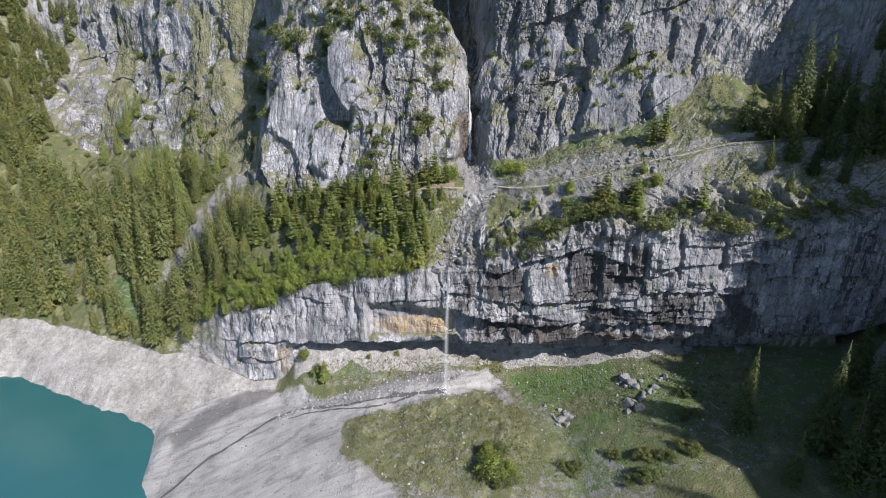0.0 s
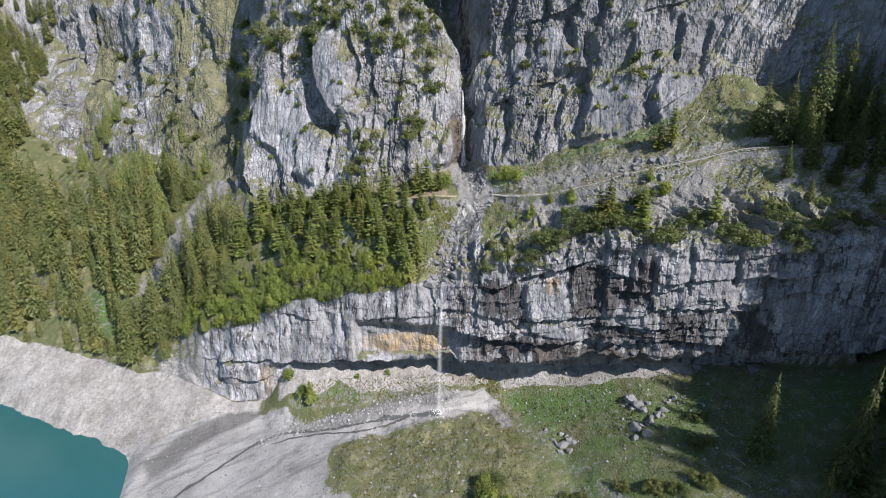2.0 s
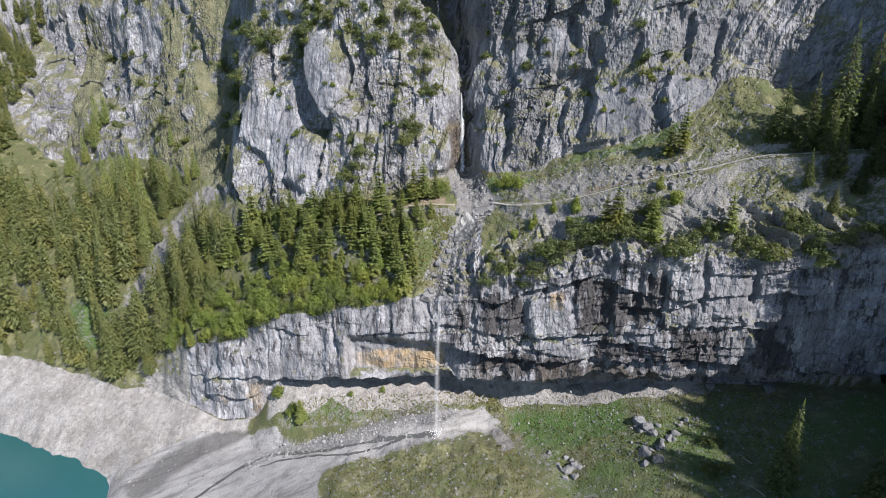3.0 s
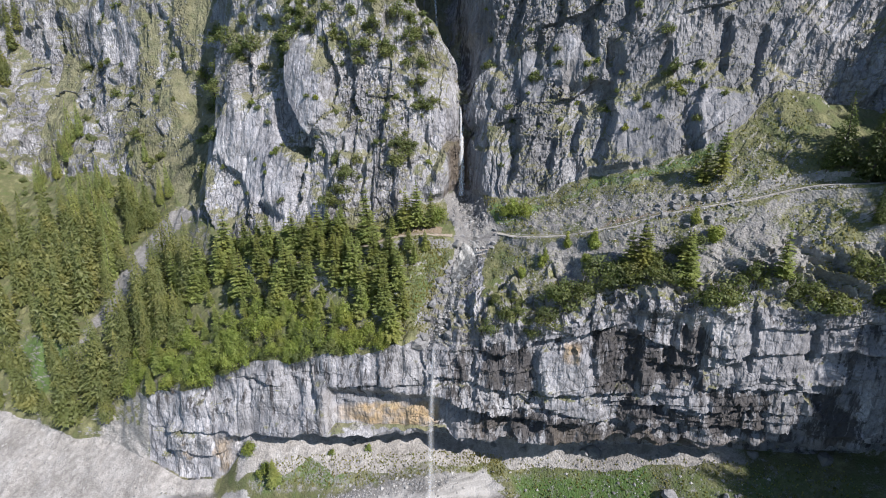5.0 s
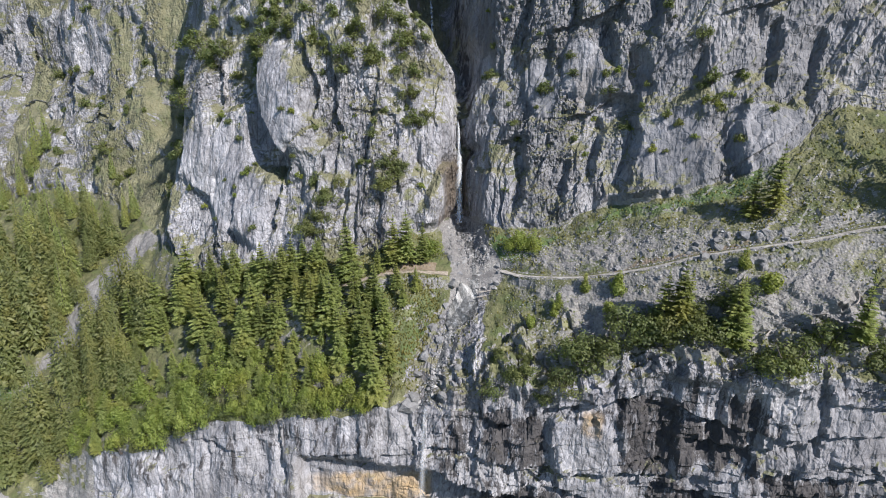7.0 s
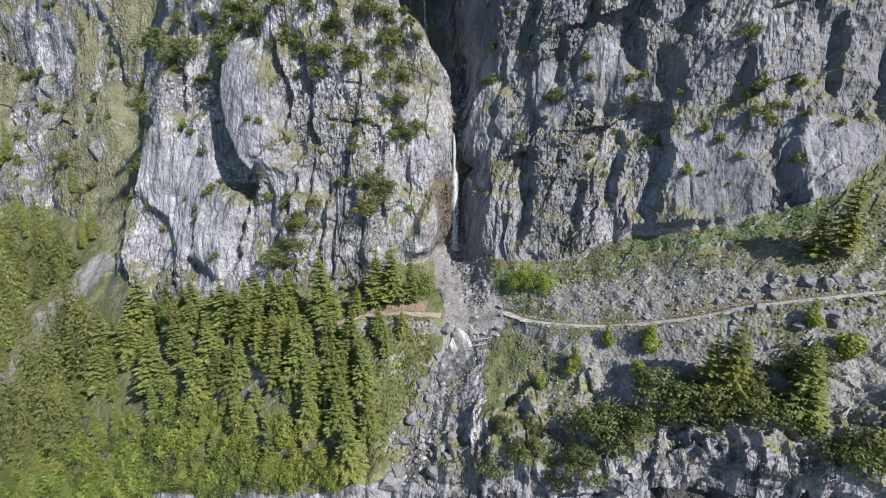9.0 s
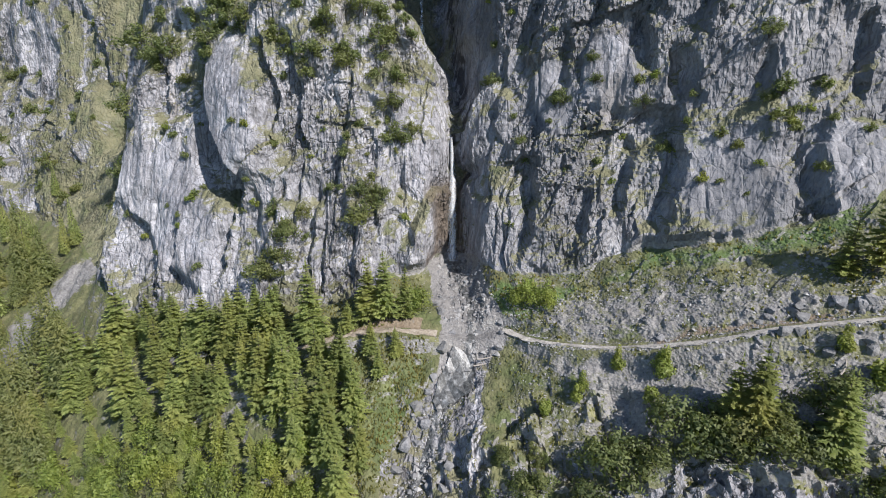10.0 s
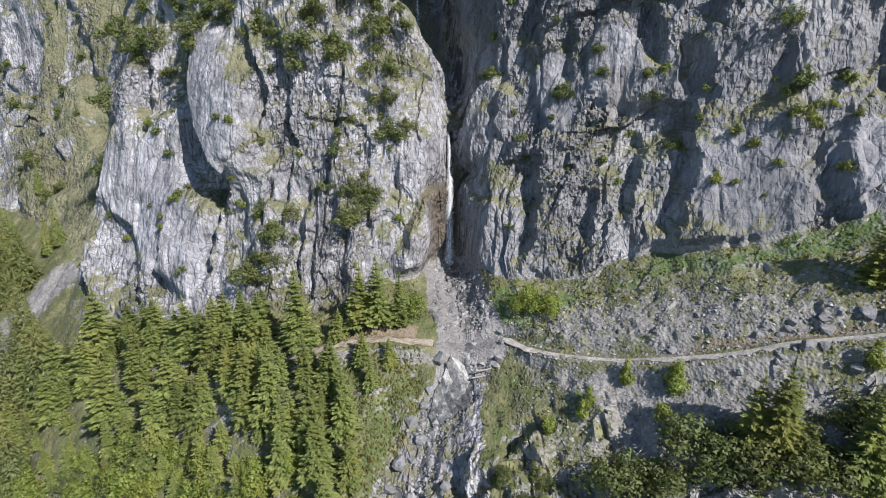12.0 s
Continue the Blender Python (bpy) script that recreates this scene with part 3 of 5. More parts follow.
    rugged = mix(t, 0.22, coords(t, (1, 1, 0.55)), noise_colour(t, flat, 0.8))
    h = calc(t, "ADD", calc(t, "ADD", calc(t, "ADD", chips(t, rugged, 0.55), calc(t, "MULTIPLY", chips(t, rugged, 1.5), 0.6)), calc(t, "MULTIPLY", creases(t, coords(t, (1, 1, 0.6)), 0.8), 0.22)), calc(t, "MULTIPLY", ramp(t, joint, (0.0, 0.0), (0.09, 1.0)), 0.35))
    h = calc(t, "ADD", h, calc(t, "MULTIPLY", noise_of(t, tall, 1.3, 4, 0.66), 0.8))
    h = calc(t, "ADD", h, calc(t, "MULTIPLY", ramp(t, crack, (0.0, 0.0), (0.07, 1.0)), 0.3))
    bump(t, b, calc(t, "MULTIPLY", h, calc(t, "ADD", 0.40, calc(t, "MULTIPLY", attr(t, "rough"), 0.60))), 0.9, 1.3)
    return m


def make_land():
    m, t, b = material("turf_and_gravel")
    flat = coords(t)
    c = turf(t, flat)
    c = mix(t, attr(t, "lush_and_shade"), c, mix(t, noise_of(t, flat, 0.6, 4), LUSH, (0.068, 0.099, 0.025)))
    # loose stones: each cell has its own grey
    tone = cells_of(t, flat, 1.5, "F1", "Color")
    stones = mix(t, 0.5, ramp(t, tone, (0.1, (0.106, 0.103, 0.102)), (0.9, (0.262, 0.254, 0.248))), ramp(t, noise_of(t, flat, 3.5, 5, 0.7), (0.3, (0.094, 0.091, 0.089)), (0.7, (0.262, 0.254, 0.246))))
    stones = mix(t, calc(t, "MULTIPLY", attr(t, "dry"), ramp(t, noise_of(t, flat, 0.10, 6, 0.65), (0.38, 0.4), (0.62, 0.92))), stones, (0.326, 0.322, 0.318))
    edge = calc(t, "MULTIPLY", calc(t, "SUBTRACT", noise_of(t, flat, 0.55, 8, 0.85), 0.5), 1.7)
    # the fan is combed by the water that made it
    turn = t.nodes.new("ShaderNodeMapping")
    turn.vector_type = "TEXTURE"
    turn.inputs["Rotation"].default_value = (0, 0, radians(21))
    turn.inputs["Scale"].default_value = (9, 1, 1)
    t.links.new(flat, turn.inputs["Vector"])
    combed = ramp(t, noise_of(t, turn.outputs[0], 0.34, 6, 0.7, 0.8), (0.34, 0.52), (0.5, 0.95), (0.7, 1.12))
    stones = mix(t, attr(t, "dry"), stones, mix(t, 1.0, stones, combed, "MULTIPLY"))
    gravel = ramp(t, calc(t, "ADD", attr(t, "gravel"), edge), (0.42, 0.0), (0.58, 1.0))
    c = mix(t, gravel, c, stones)
    pale = ramp(t, noise_of(t, flat, 0.10, 8, 0.8), (0.34, (0.178, 0.166, 0.154)), (0.5, (0.284, 0.270, 0.256)), (0.66, (0.376, 0.364, 0.352)))
    pale = mix(t, 0.6, pale, ramp(t, noise_of(t, flat, 2.2, 5, 0.8), (0.3, 0.55), (0.6, 1.1)), "MULTIPLY")
    sand = ramp(t, calc(t, "ADD", attr(t, "sand"), calc(t, "MULTIPLY", edge, 0.6)), (0.40, 0.0), (0.60, 1.0))
    pale = mix(t, 0.55, pale, ramp(t, cells_of(t, flat, 1.1, "F1", "Color"), (0.1, 0.62), (0.9, 1.25)), "MULTIPLY")
    c = mix(t, sand, c, pale)
    earth = ramp(t, calc(t, "ADD", attr(t, "earth"), edge), (0.45, 0.0), (0.60, 0.9))
    c = mix(t, earth, c, ramp(t, noise_of(t, flat, 1.2, 5, 0.7), (0.3, (0.124, 0.087, 0.059)), (0.7, (0.223, 0.180, 0.136))))
    c = mix(t, calc(t, "MULTIPLY", attr(t, "damp_and_shade"), 0.8), c, (0.065, 0.062, 0.061))
    # steep breaks show the rock
    up = calc(t, "ADD", upness(t), calc(t, "MULTIPLY", edge, 0.3))
    c = mix(t, ramp(t, up, (0.36, 1.0), (0.52, 0.0)), c, ramp(t, noise_of(t, flat, 1.3, 5, 0.7), (0.3, (0.136, 0.130, 0.124)), (0.7, (0.285, 0.279, 0.267))))
    t.links.new(c, b.inputs["Base Color"])
    b.inputs["Roughness"].default_value = 0.9
    h = calc(t, "ADD", noise_of(t, flat, 1.6, 3.5, 0.7), calc(t, "MULTIPLY", cells_of(t, flat, 2.2, "F1", "Distance"), 0.6))
    bump(t, b, h, 0.8, 0.35)
    return m


def make_water():
    m, t, b = material("lake_water")
    flat = coords(t)
    c = ramp(t, noise_of(t, flat, 0.02, 3), (0.35, (0.020, 0.087, 0.096)), (0.65, (0.026, 0.099, 0.105)))
    t.links.new(c, b.inputs["Base Color"])
    b.inputs["Roughness"].default_value = 0.12
    bump(t, b, noise_of(t, flat, 0.8, 3), 0.15, 0.1)
    return m


def make_foliage(name, dark, pale, glow=0.47):
    """Leaves that let part of the light through."""
    m, t, b = material(name)
    geo = t.nodes.new("ShaderNodeNewGeometry")
    info = t.nodes.new("ShaderNodeObjectInfo")
    c = mix(t, geo.outputs["Random Per Island"], dark, pale)
    c = mix(t, ramp(t, info.outputs["Random"], (0.0, 0.0), (0.6, 0.1), (1.0, 0.55)), c, tuple(v * 0.6 for v in dark))
    c = mix(t, ramp(t, noise_of(t, coords(t), 0.12, 2), (0.45, 0.0), (0.7, 0.5)), c, tuple(v * k for v, k in zip(pale, (1.05, 0.85, 0.7))))
    t.links.new(c, b.inputs["Base Color"])
    b.inputs["Roughness"].default_value = 0.6
    through_leaf = t.nodes.new("ShaderNodeBsdfTranslucent")
    t.links.new(mix(t, 1.0, c, (1.25, 1.3, 0.7), "MULTIPLY"), through_leaf.inputs[0])
    both = t.nodes.new("ShaderNodeMixShader")
    both.inputs[0].default_value = glow
    t.links.new(b.outputs[0], both.inputs[1])
    t.links.new(through_leaf.outputs[0], both.inputs[2])
    t.links.new(both.outputs[0], t.nodes["Material Output"].inputs[0])
    return m


def make_bark():
    m, t, b = material("bark")
    t.links.new(ramp(t, noise_of(t, coords(t, (1, 1, 0.2)), 6, 4), (0.3, (0.043, 0.034, 0.028)), (0.7, (0.118, 0.099, 0.084))), b.inputs["Base Color"])
    b.inputs["Roughness"].default_value = 0.9
    return m


def make_path(name, low, mid, high):
    m, t, b = material(name)
    flat = coords(t)
    c = ramp(t, noise_of(t, flat, 0.7, 8, 0.85), (0.36, low), (0.5, mid), (0.64, high))
    c = mix(t, 0.5, c, ramp(t, cells_of(t, flat, 3.0, "F1", "Color"), (0.1, 0.6), (0.9, 1.25)), "MULTIPLY")
    t.links.new(c, b.inputs["Base Color"])
    b.inputs["Roughness"].default_value = 0.95
    bump(t, b, noise_of(t, flat, 3.0, 5), 0.8, 0.18)
    return m


def make_fall(name, most):
    """Falling water: white threads with gaps between them, thinning to the sides."""
    m, t, b = material(name)
    n = ramp(t, noise_of(t, coords(t, (2.4, 2.4, 0.16)), 1.5, 6, 0.75), (0.38, 0.05), (0.60, most))
    b.inputs["Base Color"].default_value = (0.84, 0.86, 0.88, 1)
    b.inputs["Roughness"].default_value = 0.4
    t.links.new(calc(t, "MULTIPLY", n, attr(t, "body")), b.inputs["Alpha"])
    return m


def make_stream():
    m, t, b = material("white_water")
    flat = coords(t, (1, 1, 0.5))
    c = ramp(t, noise_of(t, flat, 1.4, 6, 0.75), (0.40, (0.037, 0.038, 0.037)), (0.55, (0.105, 0.108, 0.108)), (0.76, (0.330, 0.345, 0.360)))
    t.links.new(c, b.inputs["Base Color"])
    b.inputs["Roughness"].default_value = 0.42
    bump(t, b, noise_of(t, flat, 2.5, 4), 0.6, 0.15)
    return m


def make_boulder():
    m, t, b = material("boulder_stone")
    info = t.nodes.new("ShaderNodeObjectInfo")
    flat = coords(t)
    c = ramp(t, noise_of(t, flat, 1.4, 6, 0.7), (0.3, (0.120, 0.123, 0.132)), (0.55, (0.215, 0.217, 0.225)), (0.75, (0.300, 0.298, 0.295)))
    c = mix(t, calc(t, "MULTIPLY", info.outputs["Random"], 0.6), c, (0.130, 0.127, 0.120))
    t.links.new(c, b.inputs["Base Color"])
    b.inputs["Roughness"].default_value = 0.85
    bump(t, b, noise_of(t, flat, 3.0, 6, 0.7), 0.8, 0.25)
    return m


ROCK, LAND, WATER, BARK = make_rock(), make_land(), make_water(), make_bark()
SPRUCE = make_foliage("spruce_needles", (0.140, 0.184, 0.060), (0.336, 0.378, 0.136))
PINE = make_foliage("pine_needles", (0.076, 0.106, 0.038), (0.184, 0.216, 0.078))
# shaded copy of SPRUCE: the shade is put into the needle colour
SHADE_SPRUCE = make_foliage("shade_darkened_spruce_needles", (0.058, 0.084, 0.028), (0.130, 0.165, 0.052))
LEAF = make_foliage("leaves", (0.138, 0.192, 0.038), (0.282, 0.330, 0.084))
PATH = make_path("trodden_gravel", (0.190, 0.178, 0.160), (0.325, 0.306, 0.280), (0.430, 0.410, 0.382))
EARTH_PATH = make_path("trodden_earth", (0.155, 0.126, 0.094), (0.285, 0.242, 0.192), (0.395, 0.352, 0.296))
STREAM, STONE = make_stream(), make_boulder()
FALL, VEIL = make_fall("falling_water", 0.40), make_fall("thin_veil_of_water", 0.09)
SPRAY = plain("white_spray", (0.78, 0.80, 0.82), 0.5)
BROOK = plain("dark_brook_water", (0.085, 0.086, 0.084), 0.2)
DEADWOOD = plain("bleached_wood", (0.260, 0.236, 0.211), 0.9)

# ---- what covers the land ----
JIT = 0.5 * fbm(X / 5, Y / 5, Z / 5, 3, 80)


def area(poly, soft=1.5, wobble=2.0, vscale=14.0):
    """1 inside a polygon of (x, strip) corners, with an uneven border soft metres wide."""
    p = np.array(poly, float).reshape(-1, 2) * (1, vscale)
    x, v = X + wobble * JIT, VV * vscale + wobble * JIT
    inside = np.zeros(X.shape, bool)
    dist = np.full(X.shape, 1e9)
    for (ax, av), (bx, bv) in zip(p, np.roll(p, -1, 0)):
        dx, dv = bx - ax, bv - av
        k = np.clip(((x - ax) * dx + (v - av) * dv) / (dx * dx + dv * dv + 1e-9), 0, 1)
        dist = np.minimum(dist, np.hypot(x - ax - k * dx, v - av - k * dv))
        if abs(dv) > 1e-9:
            inside ^= ((av > v) != (bv > v)) & (x < ax + (v - av) * dx / dv)
    return bump01(np.where(inside, dist, -dist), -soft, soft)


JX = fbm(X / 8, Y / 8, Z / 8, 3, 81)
ground_part = 1 - bump01(VV, 4.0, 4.1)
fan = area([-110, 1.9, -99, 2.15, -96, 2.7, -78, 3.4, -74, 3.6, -57, 3.45, -43, 3.05, -18, 3.22, 3, 3.4, 15, 3.38, 21, 3.1, 12, 2.93, -1, 2.88, -15, 2.72,
            -31, 2.5, -30, 1.85, -14, 1.6, -8, 1.0, -20, 0.95, -50, 0.92, -80, 0.95, -130, 0.97])
bare = area([-28, 1.75, -8, 1.62, 8, 1.32, 22, 1.42, 30, 1.62, 44, 1.62, 52, 1.2, 50, 0.98, 20, 0.96, -28, 0.97]) * 0.48
ring = area([3, 3.2, 9, 3.42, 16, 3.3, 21, 2.95, 24, 2.6, 20, 2.55, 17, 2.9, 10, 3.05, 3, 2.95], 1.2) * 0.85
trail = area([14, 3.1, 24, 3.1, 31, 2.5, 36, 1.9, 44, 1.62, 38, 1.6, 30, 2.0, 24, 2.5, 20, 2.8], 1.0) * 0.45
stony_right = 0.36 * bump01(X, 22, 40) * (1 - bump01(VV, 4.0, 4.2)) * bump01(VV, 1.0, 1.2)
bed_area = area([-1.0, 6.9, 0.6, 7.3, 2.4, 7.5, 6.0, 7.66, 7.4, 7.85, 6.8, 8.25, 5, 9.0, 15, 9.0, 17, 8.57, 19.2, 8.18, 18.6, 7.84, 13.6, 7.7, 10.5, 7.58, 8.0, 7.42, 7.0, 7.2, 6.0, 6.9], 0.8, 1.6)
scree_left = 0.72 * area([-114, 7.8, -104.5, 8.4, -97, 9.0, -84, 9.35, -80, 9.15, -89, 8.7, -95.5, 8.2, -103, 7.65, -113, 7.2, -120, 7.1], 2.5, 7.0)
scree_up = area([20, 8.04, 24, 8.25, 31, 8.6, 44, 8.62, 56, 8.5, 64, 8.3, 58, 8.13, 45, 8.03, 33, 7.98], 2.0, 4.0) * 0.57
scree_low = area([22, 7.86, 34, 7.9, 48, 7.92, 60, 8.0, 76, 7.9, 78, 7.4, 60, 7.25, 44, 7.2, 34, 7.35, 26, 7.5], 2.0, 4.0) * 0.62
on_slope = bump01(VV, 6.95, 7.0)
strip = 0.47 * bump01(X, -54, -46) * (1 - bump01(X, 10, 18)) * bump01(VV, 3.15, 3.3) * (1 - bump01(VV, 3.8, 3.9))
GRAVEL = np.clip(np.maximum.reduce([fan, strip, bare, trail, ring, stony_right, bed_area, scree_left, scree_up * on_slope, scree_low * on_slope, 0.24 + 0.13 * (1 - on_slope) * bump01(X, -34, -28) * (1 - bump01(X, 34, 40)) - 0.14 * on_slope * (1 - bump01(X, 4, 8)) + 0.15 * on_slope * bump01(X, 16, 24)]), 0, 1)
GRAVEL = GRAVEL * (1 - 0.55 * on_slope * bump01(X + 4 * JIT, 74, 82))
SAND = np.maximum(bump01(-X, 57, 63) * bump01(VV, 1.85, 2.0) * (1 - bump01(VV + 0.25 * JX, 4.2, 4.5)) * (1 - 0.9 * fan) * bump01(X, -200, -190),
                  bump01(X, -56, -50) * (1 - bump01(X, 66, 80)) * bump01(VV + 0.16 * JX, 3.50, 3.58) * (1 - bump01(VV + 0.15 * JX, 4.02, 4.2)))
SAND = np.maximum(SAND, bump01(-X, 80, 86) * (1 - bump01(-X, 100, 108)) * bump01(VV, 3.9, 4.0) * (1 - bump01(VV + 0.5 * JX, 5.8, 6.3)) * 0.8)
SAND = np.maximum(SAND, (1 - bump01(X, -190, -182)) * bump01(VV, 1.9, 2.0) * (1 - bump01(VV + 0.2 * JX, 3.4, 3.8)))
# First term: greener right meadow, its dim light also put into the grass colour.
LUSH_AND_SHADE = np.maximum.reduce([np.clip(0.42 + 0.6 * JX, 0.05, 0.8) * bump01(X + 3 * JIT, 24, 36) * bump01(VV, 1.1, 1.4) * (1 - bump01(VV, 3.4, 3.6)),
                              area([22, 3.35, 40, 3.35, 53, 3.6, 52, 2.75, 40, 2.5, 27, 2.65]),
                              area([17.8, 8.05, 17, 8.5, 19, 8.8, 32, 8.7, 26, 8.4, 22, 8.15], 1.0) * 0.8,
                              area([36, 8.72, 44, 8.92, 60, 8.98, 70, 9.0, 66, 8.8, 50, 8.74], 1.0) * 0.8,
                              area([-48, 3.5, -36, 3.7, -20, 3.6, -20, 3.35, -34, 3.4, -44, 3.25]) * 0.7,
                              area([-150, 6.3, -140, 6.9, -125, 7.0, -120, 6.4, -130, 5.6], 2.0) * 0.9,
                              area([-8, 7.6, 4, 7.9, 4, 7.7, -2, 7.2, -8, 7.2]) * 0.35])
EARTH = np.maximum(area([-24, 8.1, -14, 8.14, -4, 8.08, 4, 8.0, 4, 8.12, -6, 8.24, -14, 8.27, -24, 8.2], 0.5, 1.0),
                   area([40, 8.0, 50, 8.08, 62, 8.14, 62, 8.24, 50, 8.18, 40, 8.08], 0.5, 1.5) * 0.6)
DAMP_AND_SHADE = np.maximum(area([-92, 2.6, -71, 3.6, -58, 3.55, -62, 3.3, -78, 2.75, -88, 2.4], 1.0, 3.0) * 0.9, area([-46, 2.86, -20, 3.04, -8, 3.12, 3, 3.16, 7, 3.3, 2, 3.42, -8, 3.42, -20, 3.26, -46, 2.98], 1.0, 4.0) * 0.75)
DAMP_AND_SHADE = np.maximum(DAMP_AND_SHADE, 0.5 * (0.5 + 0.5 * JX) * np.exp(-((X - bed_mid) / 4.0) ** 2) * bump01(VV, 7.0, 7.05) * (1 - bump01(VV, 8.9, 9.0)))
# Shade under the overhang is painted in here, as dark as damp rock.
DAMP_AND_SHADE = np.maximum(DAMP_AND_SHADE, np.clip(0.35 + 0.5 * JX, 0, 0.7) * rock_low * bump01(VV, 4.15, 4.4) * (1 - bump01(VV + 0.3 * JX, 6.05, 6.2)) * bump01(X, 4, 10))
DAMP_AND_SHADE = np.maximum(DAMP_AND_SHADE, np.clip(0.6 + 0.8 * JX, 0.1, 0.9) * bump01(X + 2 * JIT, 3.9, 5) * (1 - bump01(X, 11.5, 13)) * bump01(VV, 8.95, 9.0) * (1 - bump01(Z, 101, 106)))
def patch(x0, x1, z0, z1):
    return bump01(X + 2.5 * JIT, x0 - 0.8, x0 + 0.8) * (1 - bump01(X + 2.5 * JIT, x1 - 0.8, x1 + 0.8)) * bump01(Z + 3 * JIT, z0 - 1.5, z0 + 1.5) * (1 - bump01(Z + 3 * JIT, z1 - 1, z1 + 1))


STREAKS = 0.36 * bump01(X, 4, 10) + 0.22 * (1 - bump01(X, -10, 0)) - 0.3 * patch(26, 38.5, 52, 63) - 0.25 * patch(60, 79, 62, 76)
for x0, x1, z0, z1 in ((38, 46.5, 56, 70), (47, 53, 58, 67), (53, 58.5, 60, 73), (13, 25, 52, 62), (61, 71, 49, 60), (80, 87, 50, 64), (3, 9, 44, 58), (14, 60, 40, 46), (44, 60, 48, 54)):
    STREAKS = STREAKS + 0.36 * patch(x0, x1, z0, z1)
STREAKS = STREAKS + 0.16 * (1 - bump01(X, -6, 0)) * bump01(VV + 0.2 * JX, 6.35, 6.6) - 0.25 * CALM_LOW
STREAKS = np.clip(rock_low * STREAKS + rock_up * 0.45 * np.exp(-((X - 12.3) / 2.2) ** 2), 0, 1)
OCHRE = np.maximum(np.clip(0.85 + 0.5 * JX, 0.35, 1.0) * bump01(X + 3 * JIT, -26, -22) * (1 - bump01(X, 1.5, 3)) * bump01(Z + JIT, 34.8, 36.2) * (1 - bump01(Z + 1.5 * JIT - 0.13 * (X + 26), 38.8, 41.0)),
                   0.7 * bump01(X, 31, 31.5) * (1 - bump01(X, 34.5, 35)) * bump01(Z, 60.5, 62) * (1 - bump01(Z, 65, 66)))
OCHRE = np.maximum(OCHRE, 0.5 * bump01(X, -74, -70) * (1 - bump01(X, -58, -52)) * bump01(VV, 4.0, 4.2) * (1 - bump01(VV, 5.7, 6.1)) * (JX > 0.0))
PLANTS = 0.07 * bump01(X, -32, -26) * (1 - bump01(X, 3, 6)) - 0.22 * CALM + 0.45 * np.maximum.reduce([area([-144, 9.3, -138, 10.6, -126, 10.6, -126, 9.9, -132, 9.2], 2.0, 6.0), area([-212, 9.1, -216, 11, -200, 11, -194, 9.6, -196, 9.0], 2.0, 6.0), 1.0 * area([-132, 8.9, -126, 9.8, -116, 10.8, -98, 10.8, -84, 9.9, -80, 9.1, -84, 8.9], 2.0, 8.0)]) + np.where(VV > 8.9, 0.05, -0.10) - 0.14 * rock_low * bump01(X, 0, 10) + 0.04 * (1 - bump01(X, -86, -70)) + 0.22 * bump01(VV, 10.35, 10.6) * (1 - bump01(X, 4, 8)) + 0.06 * bump01(X, 18, 24)


# ---- the land ----
def sheet(name, first, last, mat, label, category, covers, flat=False):
    a, b = FIRST[first], FIRST[last] + 1
    n = b - a
    verts = np.stack([PX[a:b], PY[a:b], PZ[a:b]], -1).reshape(-1, 3)
    i, j = np.meshgrid(np.arange(n - 1), np.arange(NX - 1), indexing="ij")
    q = (i * NX + j).ravel()
    faces = np.stack([q, q + 1, q + NX + 1, q + NX], -1)
    me = bpy.data.meshes.new(name)
    me.vertices.add(len(verts)), me.loops.add(faces.size), me.polygons.add(len(faces))
    me.vertices.foreach_set("co", verts.ravel())
    me.loops.foreach_set("vertex_index", faces.ravel())
    me.polygons.foreach_set("loop_start", np.arange(0, faces.size, 4))
    me.update(calc_edges=True)
    me.polygons.foreach_set("use_smooth", np.full(len(faces), not flat))
    for key, grid in covers:
        me.attributes.new(key, "FLOAT", "POINT").data.foreach_set("value", grid[a:b].astype(np.float32).ravel())
    me.materials.append(mat)
    return tagged(new(name, me), label, category, kind="structure")


SOIL = (("gravel", GRAVEL), ("sand", SAND), ("lush_and_shade", LUSH_AND_SHADE), ("earth", EARTH), ("damp_and_shade", DAMP_AND_SHADE), ("dry", fan * ground_part))
# Second grid paints dim light right of the gorge, paler under the ridge's shade.
BARE = (("rough", ROUGH * (1 - 0.8 * rock_low) * (1 - CALM) - 0.35 * np.maximum(rock_low, CALM)), ("tone_and_shade", 0.12 + 0.62 * rock_up * bump01(X, 14, 20) + rock_low * (0.22 + 0.28 * bump01(X, 0, 8) + 0.35 * bump01(X, 56, 64) * (1 - bump01(X, 80, 90)) - 0.35 * bump01(X, 82, 94) - 0.45 * CALM_LOW + 0.25 * bump01(X, 0, 8) * (1 - bump01(VV + 0.15 * JX, 6.15, 6.3))) + (0.45 + 0.5 * bump01(X, 35, 65) - 0.9 * bump01(X, 84, 94)) * bump01(X, 12, 22) * bump01(VV, 8.9, 9.0)), ("plants", PLANTS), ("streaks", STREAKS), ("ochre", OCHRE), ("damp_and_shade", DAMP_AND_SHADE))
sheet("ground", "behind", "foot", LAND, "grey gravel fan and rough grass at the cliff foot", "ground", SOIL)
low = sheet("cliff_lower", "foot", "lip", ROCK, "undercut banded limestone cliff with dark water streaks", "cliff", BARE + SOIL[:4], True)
# west of the cliff its strip is a sandy, wooded bank
low.data.materials.append(LAND)
a, b = FIRST["foot"], FIRST["lip"]
low.data.polygons.foreach_set("material_index", np.repeat((XS[:-1] < -83)[None, :], b - a, 0).astype(np.int32).ravel())
